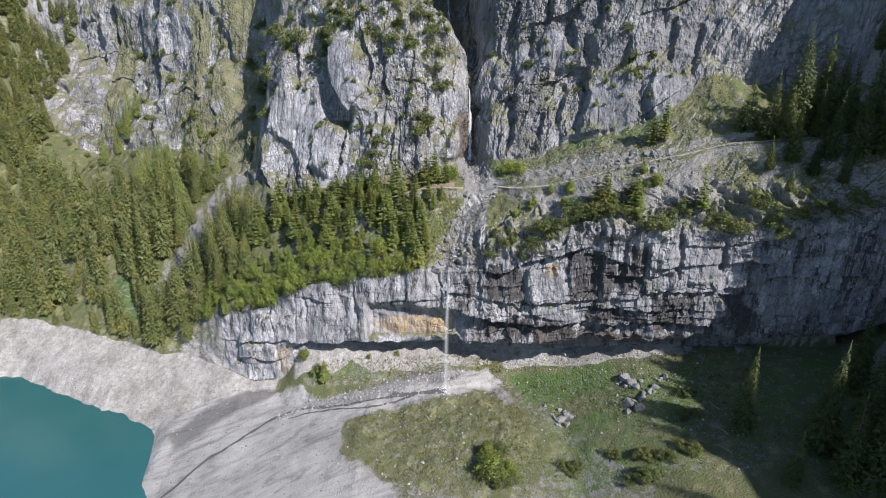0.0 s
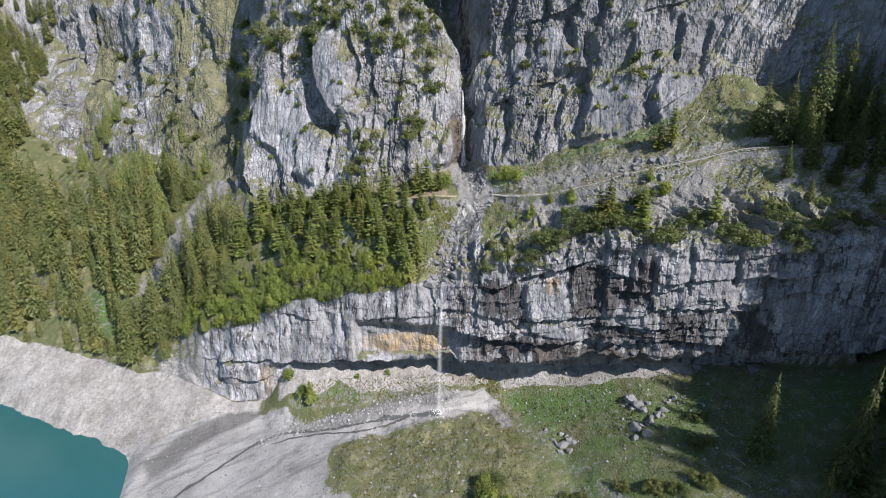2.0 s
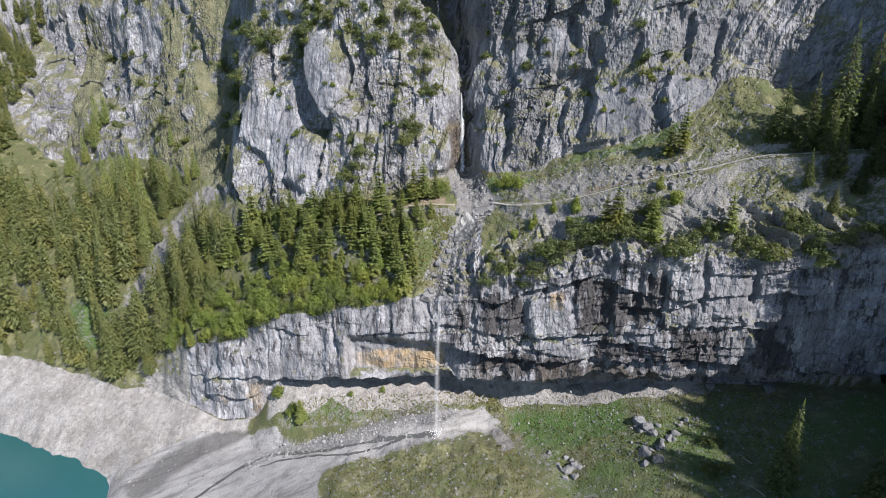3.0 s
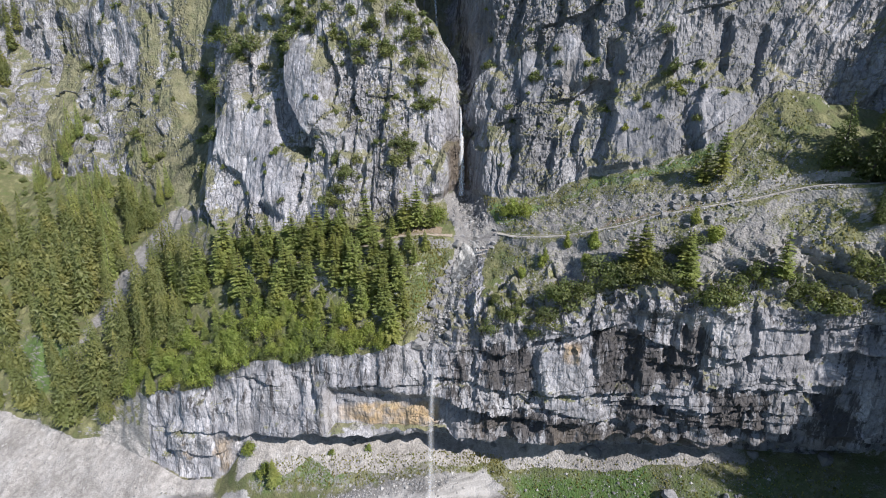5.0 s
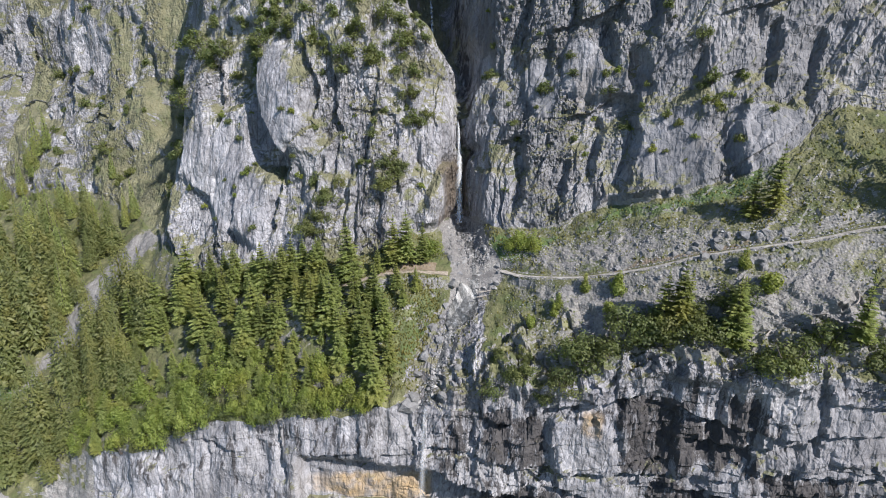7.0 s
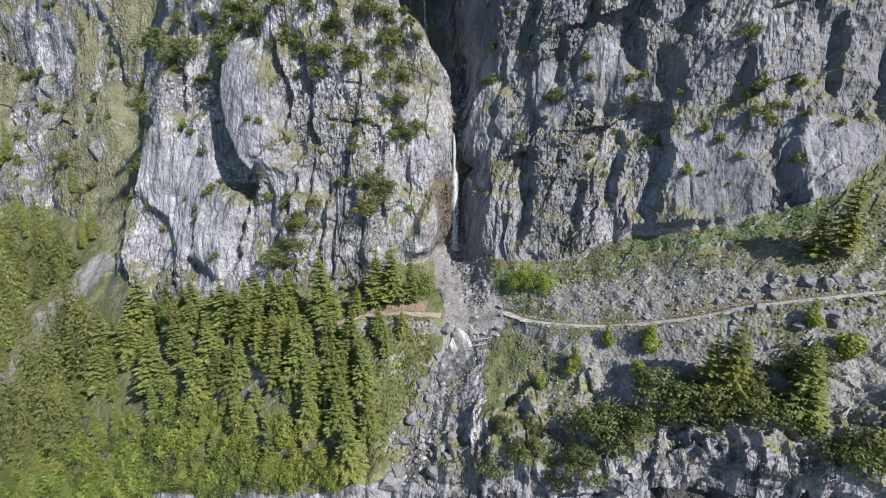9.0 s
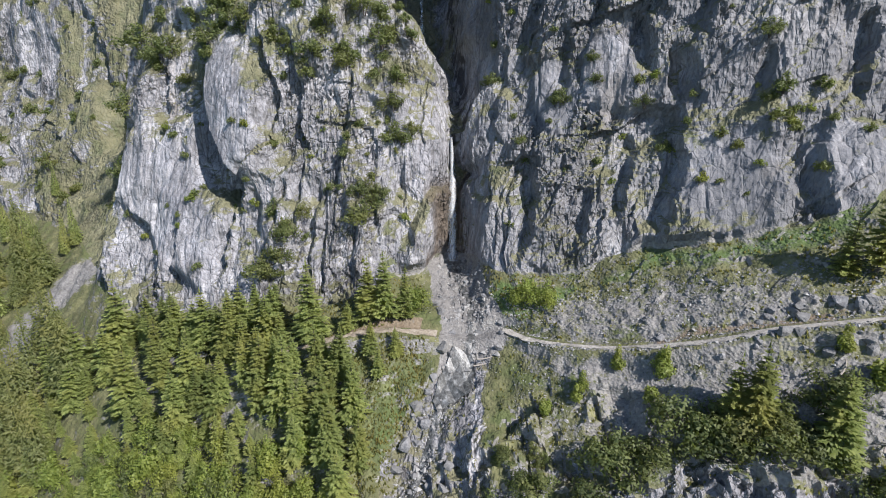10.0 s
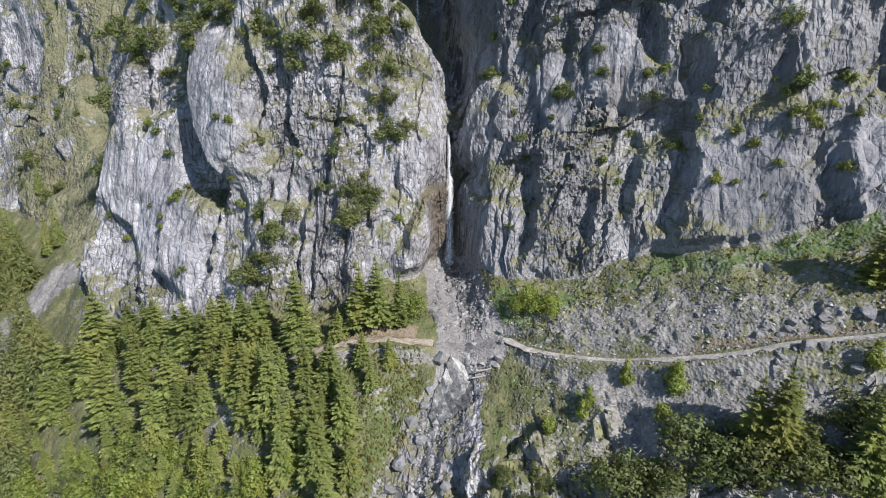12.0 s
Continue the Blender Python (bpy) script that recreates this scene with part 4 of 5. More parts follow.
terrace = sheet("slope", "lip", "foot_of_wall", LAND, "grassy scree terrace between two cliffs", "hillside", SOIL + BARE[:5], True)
# bare rock beside the stream and along the rim
terrace.data.materials.append(ROCK)
bare_rock = area([-3, 6.9, -2.5, 7.25, 1, 7.5, 6, 7.62, 9, 7.8, 15, 7.76, 13, 7.5, 15, 7.2, 17, 6.9], 0.3, 2.0)
bare_rock = np.maximum(bare_rock, area([14, 6.9, 16, 7.08, 24, 7.05, 34, 7.1, 44, 7.18, 52, 7.22, 60, 7.12, 70, 7.1, 90, 7.08, 112, 7.1, 112, 6.9], 0.3, 5.0))
a, b = FIRST["lip"], FIRST["foot_of_wall"]
terrace.data.polygons.foreach_set("material_index", (bare_rock[a:b, :-1] > 0.5).astype(np.int32).ravel())
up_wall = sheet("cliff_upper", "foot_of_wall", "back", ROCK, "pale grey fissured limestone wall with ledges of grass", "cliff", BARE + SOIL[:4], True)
up_wall.data.materials.append(LAND)
a, b = FIRST["foot_of_wall"], FIRST["back"]
up_wall.data.polygons.foreach_set("material_index", np.repeat((XS[:-1] < -285)[None, :], b - a, 0).astype(np.int32).ravel())

bm = bmesh.new()
bmesh.ops.create_grid(bm, x_segments=2, y_segments=2, size=4000)
me = bpy.data.meshes.new("lake")
bm.to_mesh(me)
bm.free()
me.materials.append(WATER)
tagged(new("lake", me), "calm turquoise mountain lake", "water", kind="structure")


# ---- parts ----
def raw(name, verts, faces, mat):
    me = bpy.data.meshes.new(name)
    me.from_pydata([tuple(v) for v in verts], [], [tuple(f) for f in faces])
    me.materials.append(mat)
    return me


def part(name, me, parent, label=""):
    ob = new(name, me)
    ob.parent = parent
    if label:
        ob["label"] = label
    return ob


def ribbon(name, left, right, mat, thick=0.05):
    """A strip between two rows of places, with some thickness."""
    n = len(left)
    down = Vector((0, 0, -thick))
    verts = [*left, *right, *[p + down for p in left], *[p + down for p in right]]
    faces = []
    for i in range(n - 1):
        faces += [(i, i + 1, n + i + 1, n + i), (2 * n + i, 2 * n + i + 1, i + 1, i), (n + i, n + i + 1, 3 * n + i + 1, 3 * n + i)]
    me = raw(name, verts, faces, mat)
    return me


# the footpath, on both sides of the stream
for x0, x1, tread, kind_of in ((-53.0, 7.0, EARTH_PATH, "trodden brown earth footpath along the wood"), (18.4, 108.0, PATH, "trodden pale gravel footpath across the slope")):
    xs = np.arange(x0, x1, 0.35)
    yy, zz = np.interp(xs, XS, py_line), np.interp(xs, XS, pz_line)
    wide = 0.82 + 0.25 * vnoise(xs / 5, xs * 0, xs * 0, 33) + 0.28 * vnoise(xs / 1.1, xs * 0, xs * 0, 34)
    edge = 0.38 * vnoise(xs / 0.8, xs * 0, xs * 0, 35)
    dirs = np.gradient(yy, xs)
    lf, rt = [], []
    for x, y, z, w, d, e in zip(xs, yy, zz, wide, dirs, edge):
        nrm = Vector((-d, 1, 0)).normalized()
        lf.append(Vector((x, y, z + 0.02)) + nrm * (w + e))
        rt.append(Vector((x, y, z + 0.02)) - nrm * (w - 0.7 * e))
    tagged(new("footpath", ribbon("footpath", rt, lf, tread, 0.12)), kind_of, "path", kind="structure")
# ---- water, woods and stones

def draped(xs, vs, lift=0.08):
    return [spot(x, v) + Vector((0, -0.3 * lift, lift)) for x, v in zip(xs, vs)]


def strip_of_water(name, xs, vs, widths, mat, label, lift=0.12, step=0.7):
    n = max(4, int(sum(math.hypot(xs[i + 1] - xs[i], 16 * (vs[i + 1] - vs[i])) for i in range(len(xs) - 1)) / step))
    k = np.linspace(0, 1, n)
    base = np.linspace(0, 1, len(xs))
    x, v, w = (np.interp(k, base, q) for q in (xs, vs, widths))
    x = x + 0.5 * vnoise(k * n / 5, k * 0, k * 0, 17)
    w = w * (1 + 0.35 * vnoise(k * n / 3, k * 0, k * 0, 18))
    gx, gv = np.gradient(x), np.gradient(v) * 16
    ln = np.hypot(gx, gv) + 1e-9
    sx, sv = gv / ln, -gx / ln / 16
    rows = [draped(x + sx * w * f, v + sv * w * f, lift - 0.10 * abs(f)) for f in (-0.5, -0.17, 0.17, 0.5)]
    verts = [p for r in rows for p in r]
    faces = [(r * n + i, r * n + i + 1, (r + 1) * n + i + 1, (r + 1) * n + i) for r in range(3) for i in range(n - 1)]
    return tagged(new(name, raw(name, verts, faces, mat)), label, "water", kind="structure")


strip_of_water("stream", BED_X[::-1], BED_V[::-1], [1.6, 1.4, 1.1, 1.2, 1.6, 1.8, 1.2, 1.1, 1.0, 0.9], STREAM, "shallow white mountain stream running over rocks")
strip_of_water("cascade", [12.6, 10.5, 8.0, 6.0], [7.80, 7.72, 7.62, 7.52], [1.6, 4.2, 4.0, 1.6], STREAM, "white water sliding over a smooth slab", 0.5)
strip_of_water("brook", [0.7, -16, -31, -51, -64.5, -73.5, -86, -93], [3.0, 3.02, 2.87, 2.88, 2.56, 2.29, 1.8, 1.72], [1.6, 1.2, 0.8, 0.9, 0.7, 0.7, 0.8, 1.2], BROOK,
               "narrow brook threading the gravel fan", 0.06)
strip_of_water("brook", [-10, -24, -38, -52], [2.98, 2.75, 2.8, 2.72], [0.8, 0.7, 0.6, 0.3], BROOK, "narrow brook threading the gravel fan", 0.06)


def veil(rng, path, w0, w1, mat, layers=4, steps=44, across=6, name="jet"):
    """A few ragged sheets of falling water along a path of s from 0 to 1, dense in the middle and thin at the sides."""
    verts, faces, body = [], [], []
    for k in range(layers):
        shift, ph = rng.uniform(-0.35, 0.35), rng.uniform(0, 9)
        first = len(verts)
        for i in range(steps + 1):
            s = i / steps
            w = (w0 + (w1 - w0) * s) * (0.85 + 0.15 * math.sin(ph + 9 * s)) * (1.0 if k < 2 else 0.55)
            p = path(s) + Vector((shift * w + 0.06 * math.sin(ph + 13 * s), -0.12 * k, 0))
            for j in range(across):
                u = 2 * j / (across - 1) - 1
                verts.append(p + Vector((u * w + rng.uniform(-0.05, 0.05), 0.25 * w * u * u, 0)))
                body.append((1 - abs(u)) ** 0.6 * min(1, 8 * s + 0.3) * (1 if s < 0.93 else 1 - 6 * (s - 0.93)))
        for i in range(steps):
            for j in range(across - 1):
                q = first + i * across + j
                faces.append((q, q + 1, q + across + 1, q + across))
    me = raw(name, verts, faces, mat)
    me.attributes.new("body", "FLOAT", "POINT").data.foreach_set("value", np.array(body, np.float32))
    return me


RG = random.Random(5)
lip_spot = spot(1.6, 6.98)
base_spot = spot(0.7, 3.0)


def lower_jet(s):
    return Vector((lip_spot.x + (base_spot.x - lip_spot.x) * s, lip_spot.y - 0.6 + (base_spot.y - lip_spot.y + 0.6) * s, lip_spot.z + 0.3 + (base_spot.z - lip_spot.z - 0.3) * s ** 1.7))


fall = tagged(new("waterfall"), "thin white waterfall dropping free over the cliff edge", "waterfall")
tagged(part("jet", veil(RG, lower_jet, 0.45, 1.25, VEIL, 4), fall), kind="stuff")
mist_v, mist_f = [], []
for k in range(90):
    c = base_spot + Vector((RG.gauss(0, 1.2), RG.gauss(0, 0.9), abs(RG.gauss(0, 0.6)) + 0.2))
    r, i = RG.uniform(0.04, 0.11), len(mist_v)
    mist_v += [c + Vector((r, 0, 0)), c + Vector((-r, 0, 0.1)), c + Vector((0, r, r)), c + Vector((0, -r, -r))]
    mist_f += [(i, i + 1, i + 2), (i, i + 1, i + 3), (i, i + 2, i + 3), (i + 1, i + 2, i + 3)]
tagged(part("splash", raw("splash", mist_v, mist_f, SPRAY), fall, "white spray where the water lands"), kind="stuff")

UP_V = [8.93, 9.05, 9.24, 9.53, 9.81, 10.12]
UP_X = [10.4, 10.7, 10.9, 11.0, 10.9, 9.8]


up_spots = [spot(float(np.interp(v, UP_V, UP_X)), v) for v in np.linspace(10.06, 8.93, 41)]
k11 = np.ones(11) / 11
up_y = np.convolve(np.pad([p.y for p in up_spots], 5, mode="edge"), k11, "valid") - 1.9
up_z = np.convolve(np.pad([p.z for p in up_spots], 5, mode="edge"), k11, "valid")


def upper_jet(s):
    k = np.arange(41) / 40
    return Vector((9.9 + 0.5 * math.sin(2.6 * s), float(np.interp(s, k, up_y)), float(np.interp(s, k, up_z)) - 0.6 * s))


fall = tagged(new("waterfall"), "white ribbon of water sliding down a dark rock gully", "waterfall")
tagged(part("jet", veil(RG, upper_jet, 0.35, 1.5, FALL, 4, 60, 8), fall), kind="stuff")


def top_jet(s):
    v = 12.2 + (12.0 - 12.2) * s
    p = spot(2.0 + 1.5 * s, v)
    return Vector((p.x, p.y - 0.8, p.z))


fall = tagged(new("waterfall"), "upper step of the waterfall deep in the gully", "waterfall")
tagged(part("jet", veil(RG, top_jet, 0.5, 0.7, FALL, 3, 30), fall), kind="stuff")


# ---- trees ----
def trunk_mesh(height, radius, sides=7):
    verts, faces = [], []
    levels = ((-0.06, 1.25), (0.03, 1.0), (0.45, 0.62), (0.97, 0.10))
    for h, r in levels:
        for k in range(sides):
            a = 6.2832 * k / sides
            verts.append((radius * r * math.cos(a), radius * r * math.sin(a), h * height))
    for l in range(len(levels) - 1):
        for k in range(sides):
            faces.append((l * sides + k, l * sides + (k + 1) % sides, (l + 1) * sides + (k + 1) % sides, (l + 1) * sides + k))
    return verts, faces


def spruce_crown(rng, whorls=20, arms=9, slim=0.19, low=0.07, steps=4):
    """Tiers of drooping boughs, each of many small sprigs, on a spire one metre high."""
    verts, faces = [], []
    gaps = [rng.uniform(0, 6.28) for _ in range(4)]
    for i in range(whorls):
        f = i / (whorls - 1)
        h = low + (0.96 - low) * f + rng.uniform(-0.02, 0.02)
        reach = slim * (1 - f) ** 0.85 * (0.6 + 0.4 * min(1, 5 * f + 0.3)) + 0.014
        n = max(4, int(arms * (1 - 0.5 * f)))
        for k in range(n):
            a = 6.2832 * (k + rng.uniform(-0.35, 0.35)) / n + i * 1.3
            r = reach * rng.uniform(0.65, 1.2)
            if f < 0.55 and any(abs((a - g + 3.14) % 6.28 - 3.14) < 0.3 for g in gaps):
                r *= 0.6
            h += rng.uniform(-0.008, 0.008)
            out, side = Vector((math.cos(a), math.sin(a), 0)), Vector((-math.sin(a), math.cos(a), 0))
            droop = rng.uniform(0.15, 0.40) * (1.05 - 0.9 * f)
            for j in range(steps):
                s = (j + 0.75) / steps
                for sg in (-1, 0, 1):
                    if sg and j == steps - 1 and rng.random() < 0.4:
                        continue
                    w = sg * r * 0.30 * (1.15 - s) * rng.uniform(0.7, 1.3) * 2 / (1 + 0.3 * steps)
                    c = out * (r * s) + side * w + Vector((0, 0, h + r * (0.20 * s - droop * s * s) - abs(w) * 0.35))
                    go = (out + side * (sg * rng.uniform(0.5, 1.0)) + Vector((0, 0, 0.15 - 1.3 * droop * s))).normalized()
                    across = go.cross(Vector((0, 0, 1))).normalized()
                    ln, wd = r * rng.uniform(0.34, 0.52) * 3 / steps, r * rng.uniform(0.12, 0.2) * 3 / steps + 0.004
                    q = len(verts)
                    tilt = Vector((0, 0, rng.uniform(-0.5, 0.5) * wd))
                    verts.extend((c - go * ln * 0.4 - across * wd + tilt, c - go * ln * 0.4 + across * wd - tilt, c + go * ln * 0.75))
                    faces.append((q, q + 1, q + 2))
    q = len(verts)
    verts.extend((Vector((0.012, 0, 0.93)), Vector((-0.007, 0.01, 0.93)), Vector((-0.007, -0.01, 0.93)), Vector((0, 0, 1.02))))
    faces.extend(((q, q + 1, q + 3), (q + 1, q + 2, q + 3), (q + 2, q, q + 3)))
    return verts, faces


def conifer_crown(rng, n=900, slim=0.15, low=0.06, size=0.03):
    """A shaggy spire one metre high: hanging sprigs on uneven boughs."""
    verts, faces = [], []
    phase = [rng.uniform(0, 6.28) for _ in range(3)]
    for k in range(n):
        f = 1 - math.sqrt(rng.uniform(0.0004, 1))
        a = rng.uniform(0, 6.2832)
        tier = (f * (15 + 2 * math.sin(phase[0])) + 0.5 * math.sin(a * 2 + phase[1]) + 0.3 * math.sin(a * 5 + phase[2])) % 1
        bough = 0.5 + 0.5 * math.sin(a * 6 + 9 * math.floor(f * 15) + phase[0])
        reach = slim * (1 - f) ** 0.9 * (0.55 + 0.45 * min(1, 6 * f + 0.3)) * (1.05 - 0.42 * tier) * (0.78 + 0.32 * bough)
        r = reach * (1 - 0.55 * rng.random() ** 2.2) + 0.004
        out = Vector((math.cos(a), math.sin(a), 0))
        c = out * r + Vector((0, 0, low + (0.97 - low) * f - 0.25 * (r - 0.5 * reach)))
        go = (out * rng.uniform(0.4, 1.0) + Vector((rng.gauss(0, 0.35), rng.gauss(0, 0.35), rng.uniform(-1.0, 0.15)))).normalized()
        face = (out * 0.8 + Vector((rng.gauss(0, 0.5), rng.gauss(0, 0.5), rng.uniform(0.2, 1.1))))
        across = go.cross(face).normalized()
        s = size * rng.uniform(0.6, 1.35) * (0.55 + 0.6 * (1 - f))
        q = len(verts)
        verts.extend((c - go * s * 0.6 - across * s * 0.45, c - go * s * 0.6 + across * s * 0.45, c + go * s))
        faces.append((q, q + 1, q + 2))
    q = len(verts)
    verts.extend((Vector((0.012, 0, 0.93)), Vector((-0.007, 0.01, 0.93)), Vector((-0.007, -0.01, 0.93)), Vector((0, 0, 1.02))))
    faces.extend(((q, q + 1, q + 3), (q + 1, q + 2, q + 3), (q + 2, q, q + 3)))
    return verts, faces


def leafy_crown(rng, lobes=7, leaves=110, size=0.085, tall=0.85, spread=0.42):
    """Clumps of small leaves on several lobes, about a metre across."""
    verts, faces = [], []
    for l in range(lobes):
        a = 6.2832 * l / lobes + rng.uniform(-0.4, 0.4)
        d = spread * rng.uniform(0.2, 1.15) if l else 0.0
        c = Vector((d * math.cos(a), d * math.sin(a), tall * rng.uniform(0.18, 0.70) * (1.1 - 0.5 * d / spread)))
        rad = Vector((rng.uniform(0.11, 0.27), rng.uniform(0.11, 0.27), tall * rng.uniform(0.12, 0.34)))
        for k in range(leaves):
            n = Vector((rng.gauss(0, 1), rng.gauss(0, 1), rng.gauss(0.35, 1))).normalized()
            p = c + Vector((n.x * rad.x, n.y * rad.y, n.z * rad.z)) * rng.uniform(0.45, 1.3)
            if p.z < 0.01:
                continue
            t1 = n.orthogonal().normalized()
            t1.rotate(Matrix.Rotation(rng.uniform(0, 6.28), 3, n))
            t2 = (n.cross(t1) + n * rng.uniform(-0.5, 0.5)).normalized()
            s = size * rng.uniform(0.6, 1.3)
            q = len(verts)
            verts += [p - t1 * s * 0.9 - t2 * s * 0.35, p + t1 * s, p + t2 * s * 0.9 + n * s * 0.35]
            faces.append((q, q + 1, q + 2))
    return verts, faces


def stems_mesh(rng, n=4):
    verts, faces = [], []
    for k in range(n):
        a = 6.2832 * k / n + rng.uniform(-0.4, 0.4)
        tip = Vector((0.24 * math.cos(a), 0.24 * math.sin(a), 0.5))
        q = len(verts)
        for c, r in ((Vector((0.03 * math.cos(a), 0.03 * math.sin(a), -0.12)), 0.022), (tip * 0.5, 0.016), (tip, 0.006)):
            verts += [c + Vector((r * math.cos(b), r * math.sin(b), 0)) for b in (0, 2.1, 4.2)]
        for l in (0, 3):
            faces += [(q + l + i, q + l + (i + 1) % 3, q + l + 3 + (i + 1) % 3, q + l + 3 + i) for i in range(3)]
    return verts, faces


def thing(name, label, category, group, pieces):
    ob = tagged(new(name), label, category, group)
    for pname, me in pieces:
        part(pname, me, ob)
    return ob


RT = random.Random(11)
SPRUCES, DARK_SPRUCES, YOUNG, SHRUBS, BUSHES = [], [], [], [], []
BOLE = raw("trunk", *trunk_mesh(1.0, 0.017), BARK)
for k in range(6):
    crown = raw("crown", *spruce_crown(RT, 26, 12, (0.21, 0.24, 0.27, 0.22, 0.25, 0.29)[k], (0.06, 0.10, 0.05, 0.14, 0.08, 0.05)[k], 5), SPRUCE)
    SPRUCES.append(thing("spruce", "green conical spruce with drooping boughs on the slope", "spruce tree", "spruces of the terrace", (("trunk", BOLE), ("crown", crown))))
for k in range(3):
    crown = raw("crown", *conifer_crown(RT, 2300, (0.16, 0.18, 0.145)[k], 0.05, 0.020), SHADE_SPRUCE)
    DARK_SPRUCES.append(thing("spruce", "tall spruce with needles coloured dark for shade", "spruce tree", "dark spruces", (("trunk", BOLE), ("crown", crown))))
TALL = []
for k in range(3):
    crown = raw("crown", *conifer_crown(RT, 3200, (0.15, 0.17, 0.19)[k], 0.05, 0.018), SPRUCE)
    TALL.append(thing("spruce", "tall slender spruce on the steep slope", "spruce tree", "tall spruces", (("trunk", BOLE), ("crown", crown))))
STEMS = raw("stem", *stems_mesh(RT), BARK)
for k in range(4):
    SHRUBS.append(thing("shrub", "dark green mountain pine shrub", "shrub", "mountain pines", (("stem", STEMS), ("crown", raw("crown", *leafy_crown(RT, 12, 125, 0.038, 0.85), PINE)))))
    BUSHES.append(thing("bush", "bright green leafy bush among the spruces", "bush", "leafy bushes", (("stem", STEMS), ("crown", raw("crown", *leafy_crown(RT, 12, 150, 0.039, 1.15, 0.36), LEAF)))))
for k in range(2):
    crown = raw("crown", *leafy_crown(RT, 7, 240, 0.05, 1.3, 0.16), LEAF)
    YOUNG.append(thing("young_spruce", "small yellow-green young spruce on bare scree", "young spruce", "young spruces", (("trunk", BOLE), ("crown", crown))))
USED = set()


def plant(kinds, x, v, high, wide=None, sink=0.15):
    src = RT.choice(kinds)
    p = spot(x, v)
    w = wide or high
    m = Matrix.Translation(p - Vector((0, 0, sink))) @ Euler((RT.uniform(-0.04, 0.04), RT.uniform(-0.04, 0.04), RT.uniform(0, 6.28))).to_matrix().to_4x4()
    s = Matrix.Diagonal((w, w, high, 1))
    if src.name not in USED:
        USED.add(src.name)
        src.matrix_basis = m @ s
        ob = src
    else:
        ob = copy_thing(src, m)
        ob.matrix_basis = m @ s
    return ob


def plant_row(kinds, rows, wide=1.0, **more):
    for i in range(0, len(rows), 3):
        x, v, h = rows[i:i + 3]
        plant(kinds, x, v, h, h * wide * RT.uniform(0.9, 1.1), **more)


# spruces that stand singly on the terrace
plant_row(SPRUCES, [-5.7, 8.27, 12.9, -2.5, 8.2, 13.8, 0.8, 8.17, 10.6, -9.6, 8.25, 6.4, -16, 8.25, 16.1, -21.4, 8.21, 8, -38, 8.38, 12.8, -32.9, 8.34, 11.9,
                    -41.4, 8.39, 10.6, -49.3, 8.16, 12.5, -63.5, 8.39, 17, -23.8, 7.81, 11.3, -19.4, 7.69, 14, -27.3, 7.88, 9.4, -9.8, 7.75, 11.5, -13.7, 7.81, 11.1])
plant_row(SPRUCES, [-71.5, 7.86, 15.7, -80.8, 7.75, 15, -63.2, 7.97, 13.9, -0.3, 7.84, 6.1, -3.4, 7.73, 7, -5, 7.88, 7.1, -40.2, 7.58, 13.9, -38.6, 7.78, 14.2,
                    -52.7, 7.75, 15, -17.1, 7.48, 11.7, -12.5, 7.52, 11.7, -7.1, 7.52, 11.6, -5.8, 7.27, 9.4, -11.1, 7.3, 11.4, -33.5, 7.69, 11.6])
plant_row(SPRUCES, wide=0.85, rows=[62.5, 8.46, 10.4, 65.5, 8.45, 13.3, 44.6, 7.41, 11.4, 46.9, 7.42, 13.1, 54.3, 7.3, 12.6, 70.2, 7.25, 11.8, 47.9, 7.45, 10.6, 54.9, 7.38, 11.2,
                    -41.1, 3.35, 9.5])
plant_row(TALL, [-150, 8.38, 24, -135, 8.34, 24, -117, 8.07, 24, -115, 7.75, 20, -109, 8.5, 18, -108, 8.82, 15, -104, 8.95, 15, -113.6, 8.43, 22,
                    -123.9, 9.2, 12, -186, 9.3, 22, -193, 9.2, 17, -181, 9.35, 20, -184, 9.12, 22, -190, 9.0, 18, -200, 8.9, 15, -196, 8.75, 18,
                    -146, 8.75, 17, -138, 8.7, 16, -130, 8.8, 14, -152, 8.6, 18])
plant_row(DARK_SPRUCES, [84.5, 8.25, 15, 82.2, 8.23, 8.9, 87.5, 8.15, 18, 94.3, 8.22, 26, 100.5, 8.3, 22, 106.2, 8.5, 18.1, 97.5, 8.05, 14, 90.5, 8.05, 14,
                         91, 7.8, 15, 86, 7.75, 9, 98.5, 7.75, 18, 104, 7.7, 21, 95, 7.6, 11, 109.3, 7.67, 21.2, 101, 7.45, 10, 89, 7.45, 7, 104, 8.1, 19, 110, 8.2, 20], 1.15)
plant_row(SHRUBS, [84, 7.3, 5.5, 87, 7.2, 4.5, 85.5, 7.05, 5, 87.5, 6.95, 4.5, 91, 7.15, 4.5, 96, 7.2, 5, 100, 7.12, 4, 104, 7.2, 5.5, 82, 7.4, 4, 93, 7.4, 4.5], 1.2)
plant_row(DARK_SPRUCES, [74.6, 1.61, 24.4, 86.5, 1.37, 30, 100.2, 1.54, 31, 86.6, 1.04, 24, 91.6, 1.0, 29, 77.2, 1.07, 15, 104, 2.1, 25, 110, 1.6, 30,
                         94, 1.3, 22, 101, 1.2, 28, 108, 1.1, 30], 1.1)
# unseen spruces, added on the ridge to fray the shade it casts
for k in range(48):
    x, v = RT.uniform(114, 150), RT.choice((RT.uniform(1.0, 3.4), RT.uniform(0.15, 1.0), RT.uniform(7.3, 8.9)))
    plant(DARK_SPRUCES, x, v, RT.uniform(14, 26))
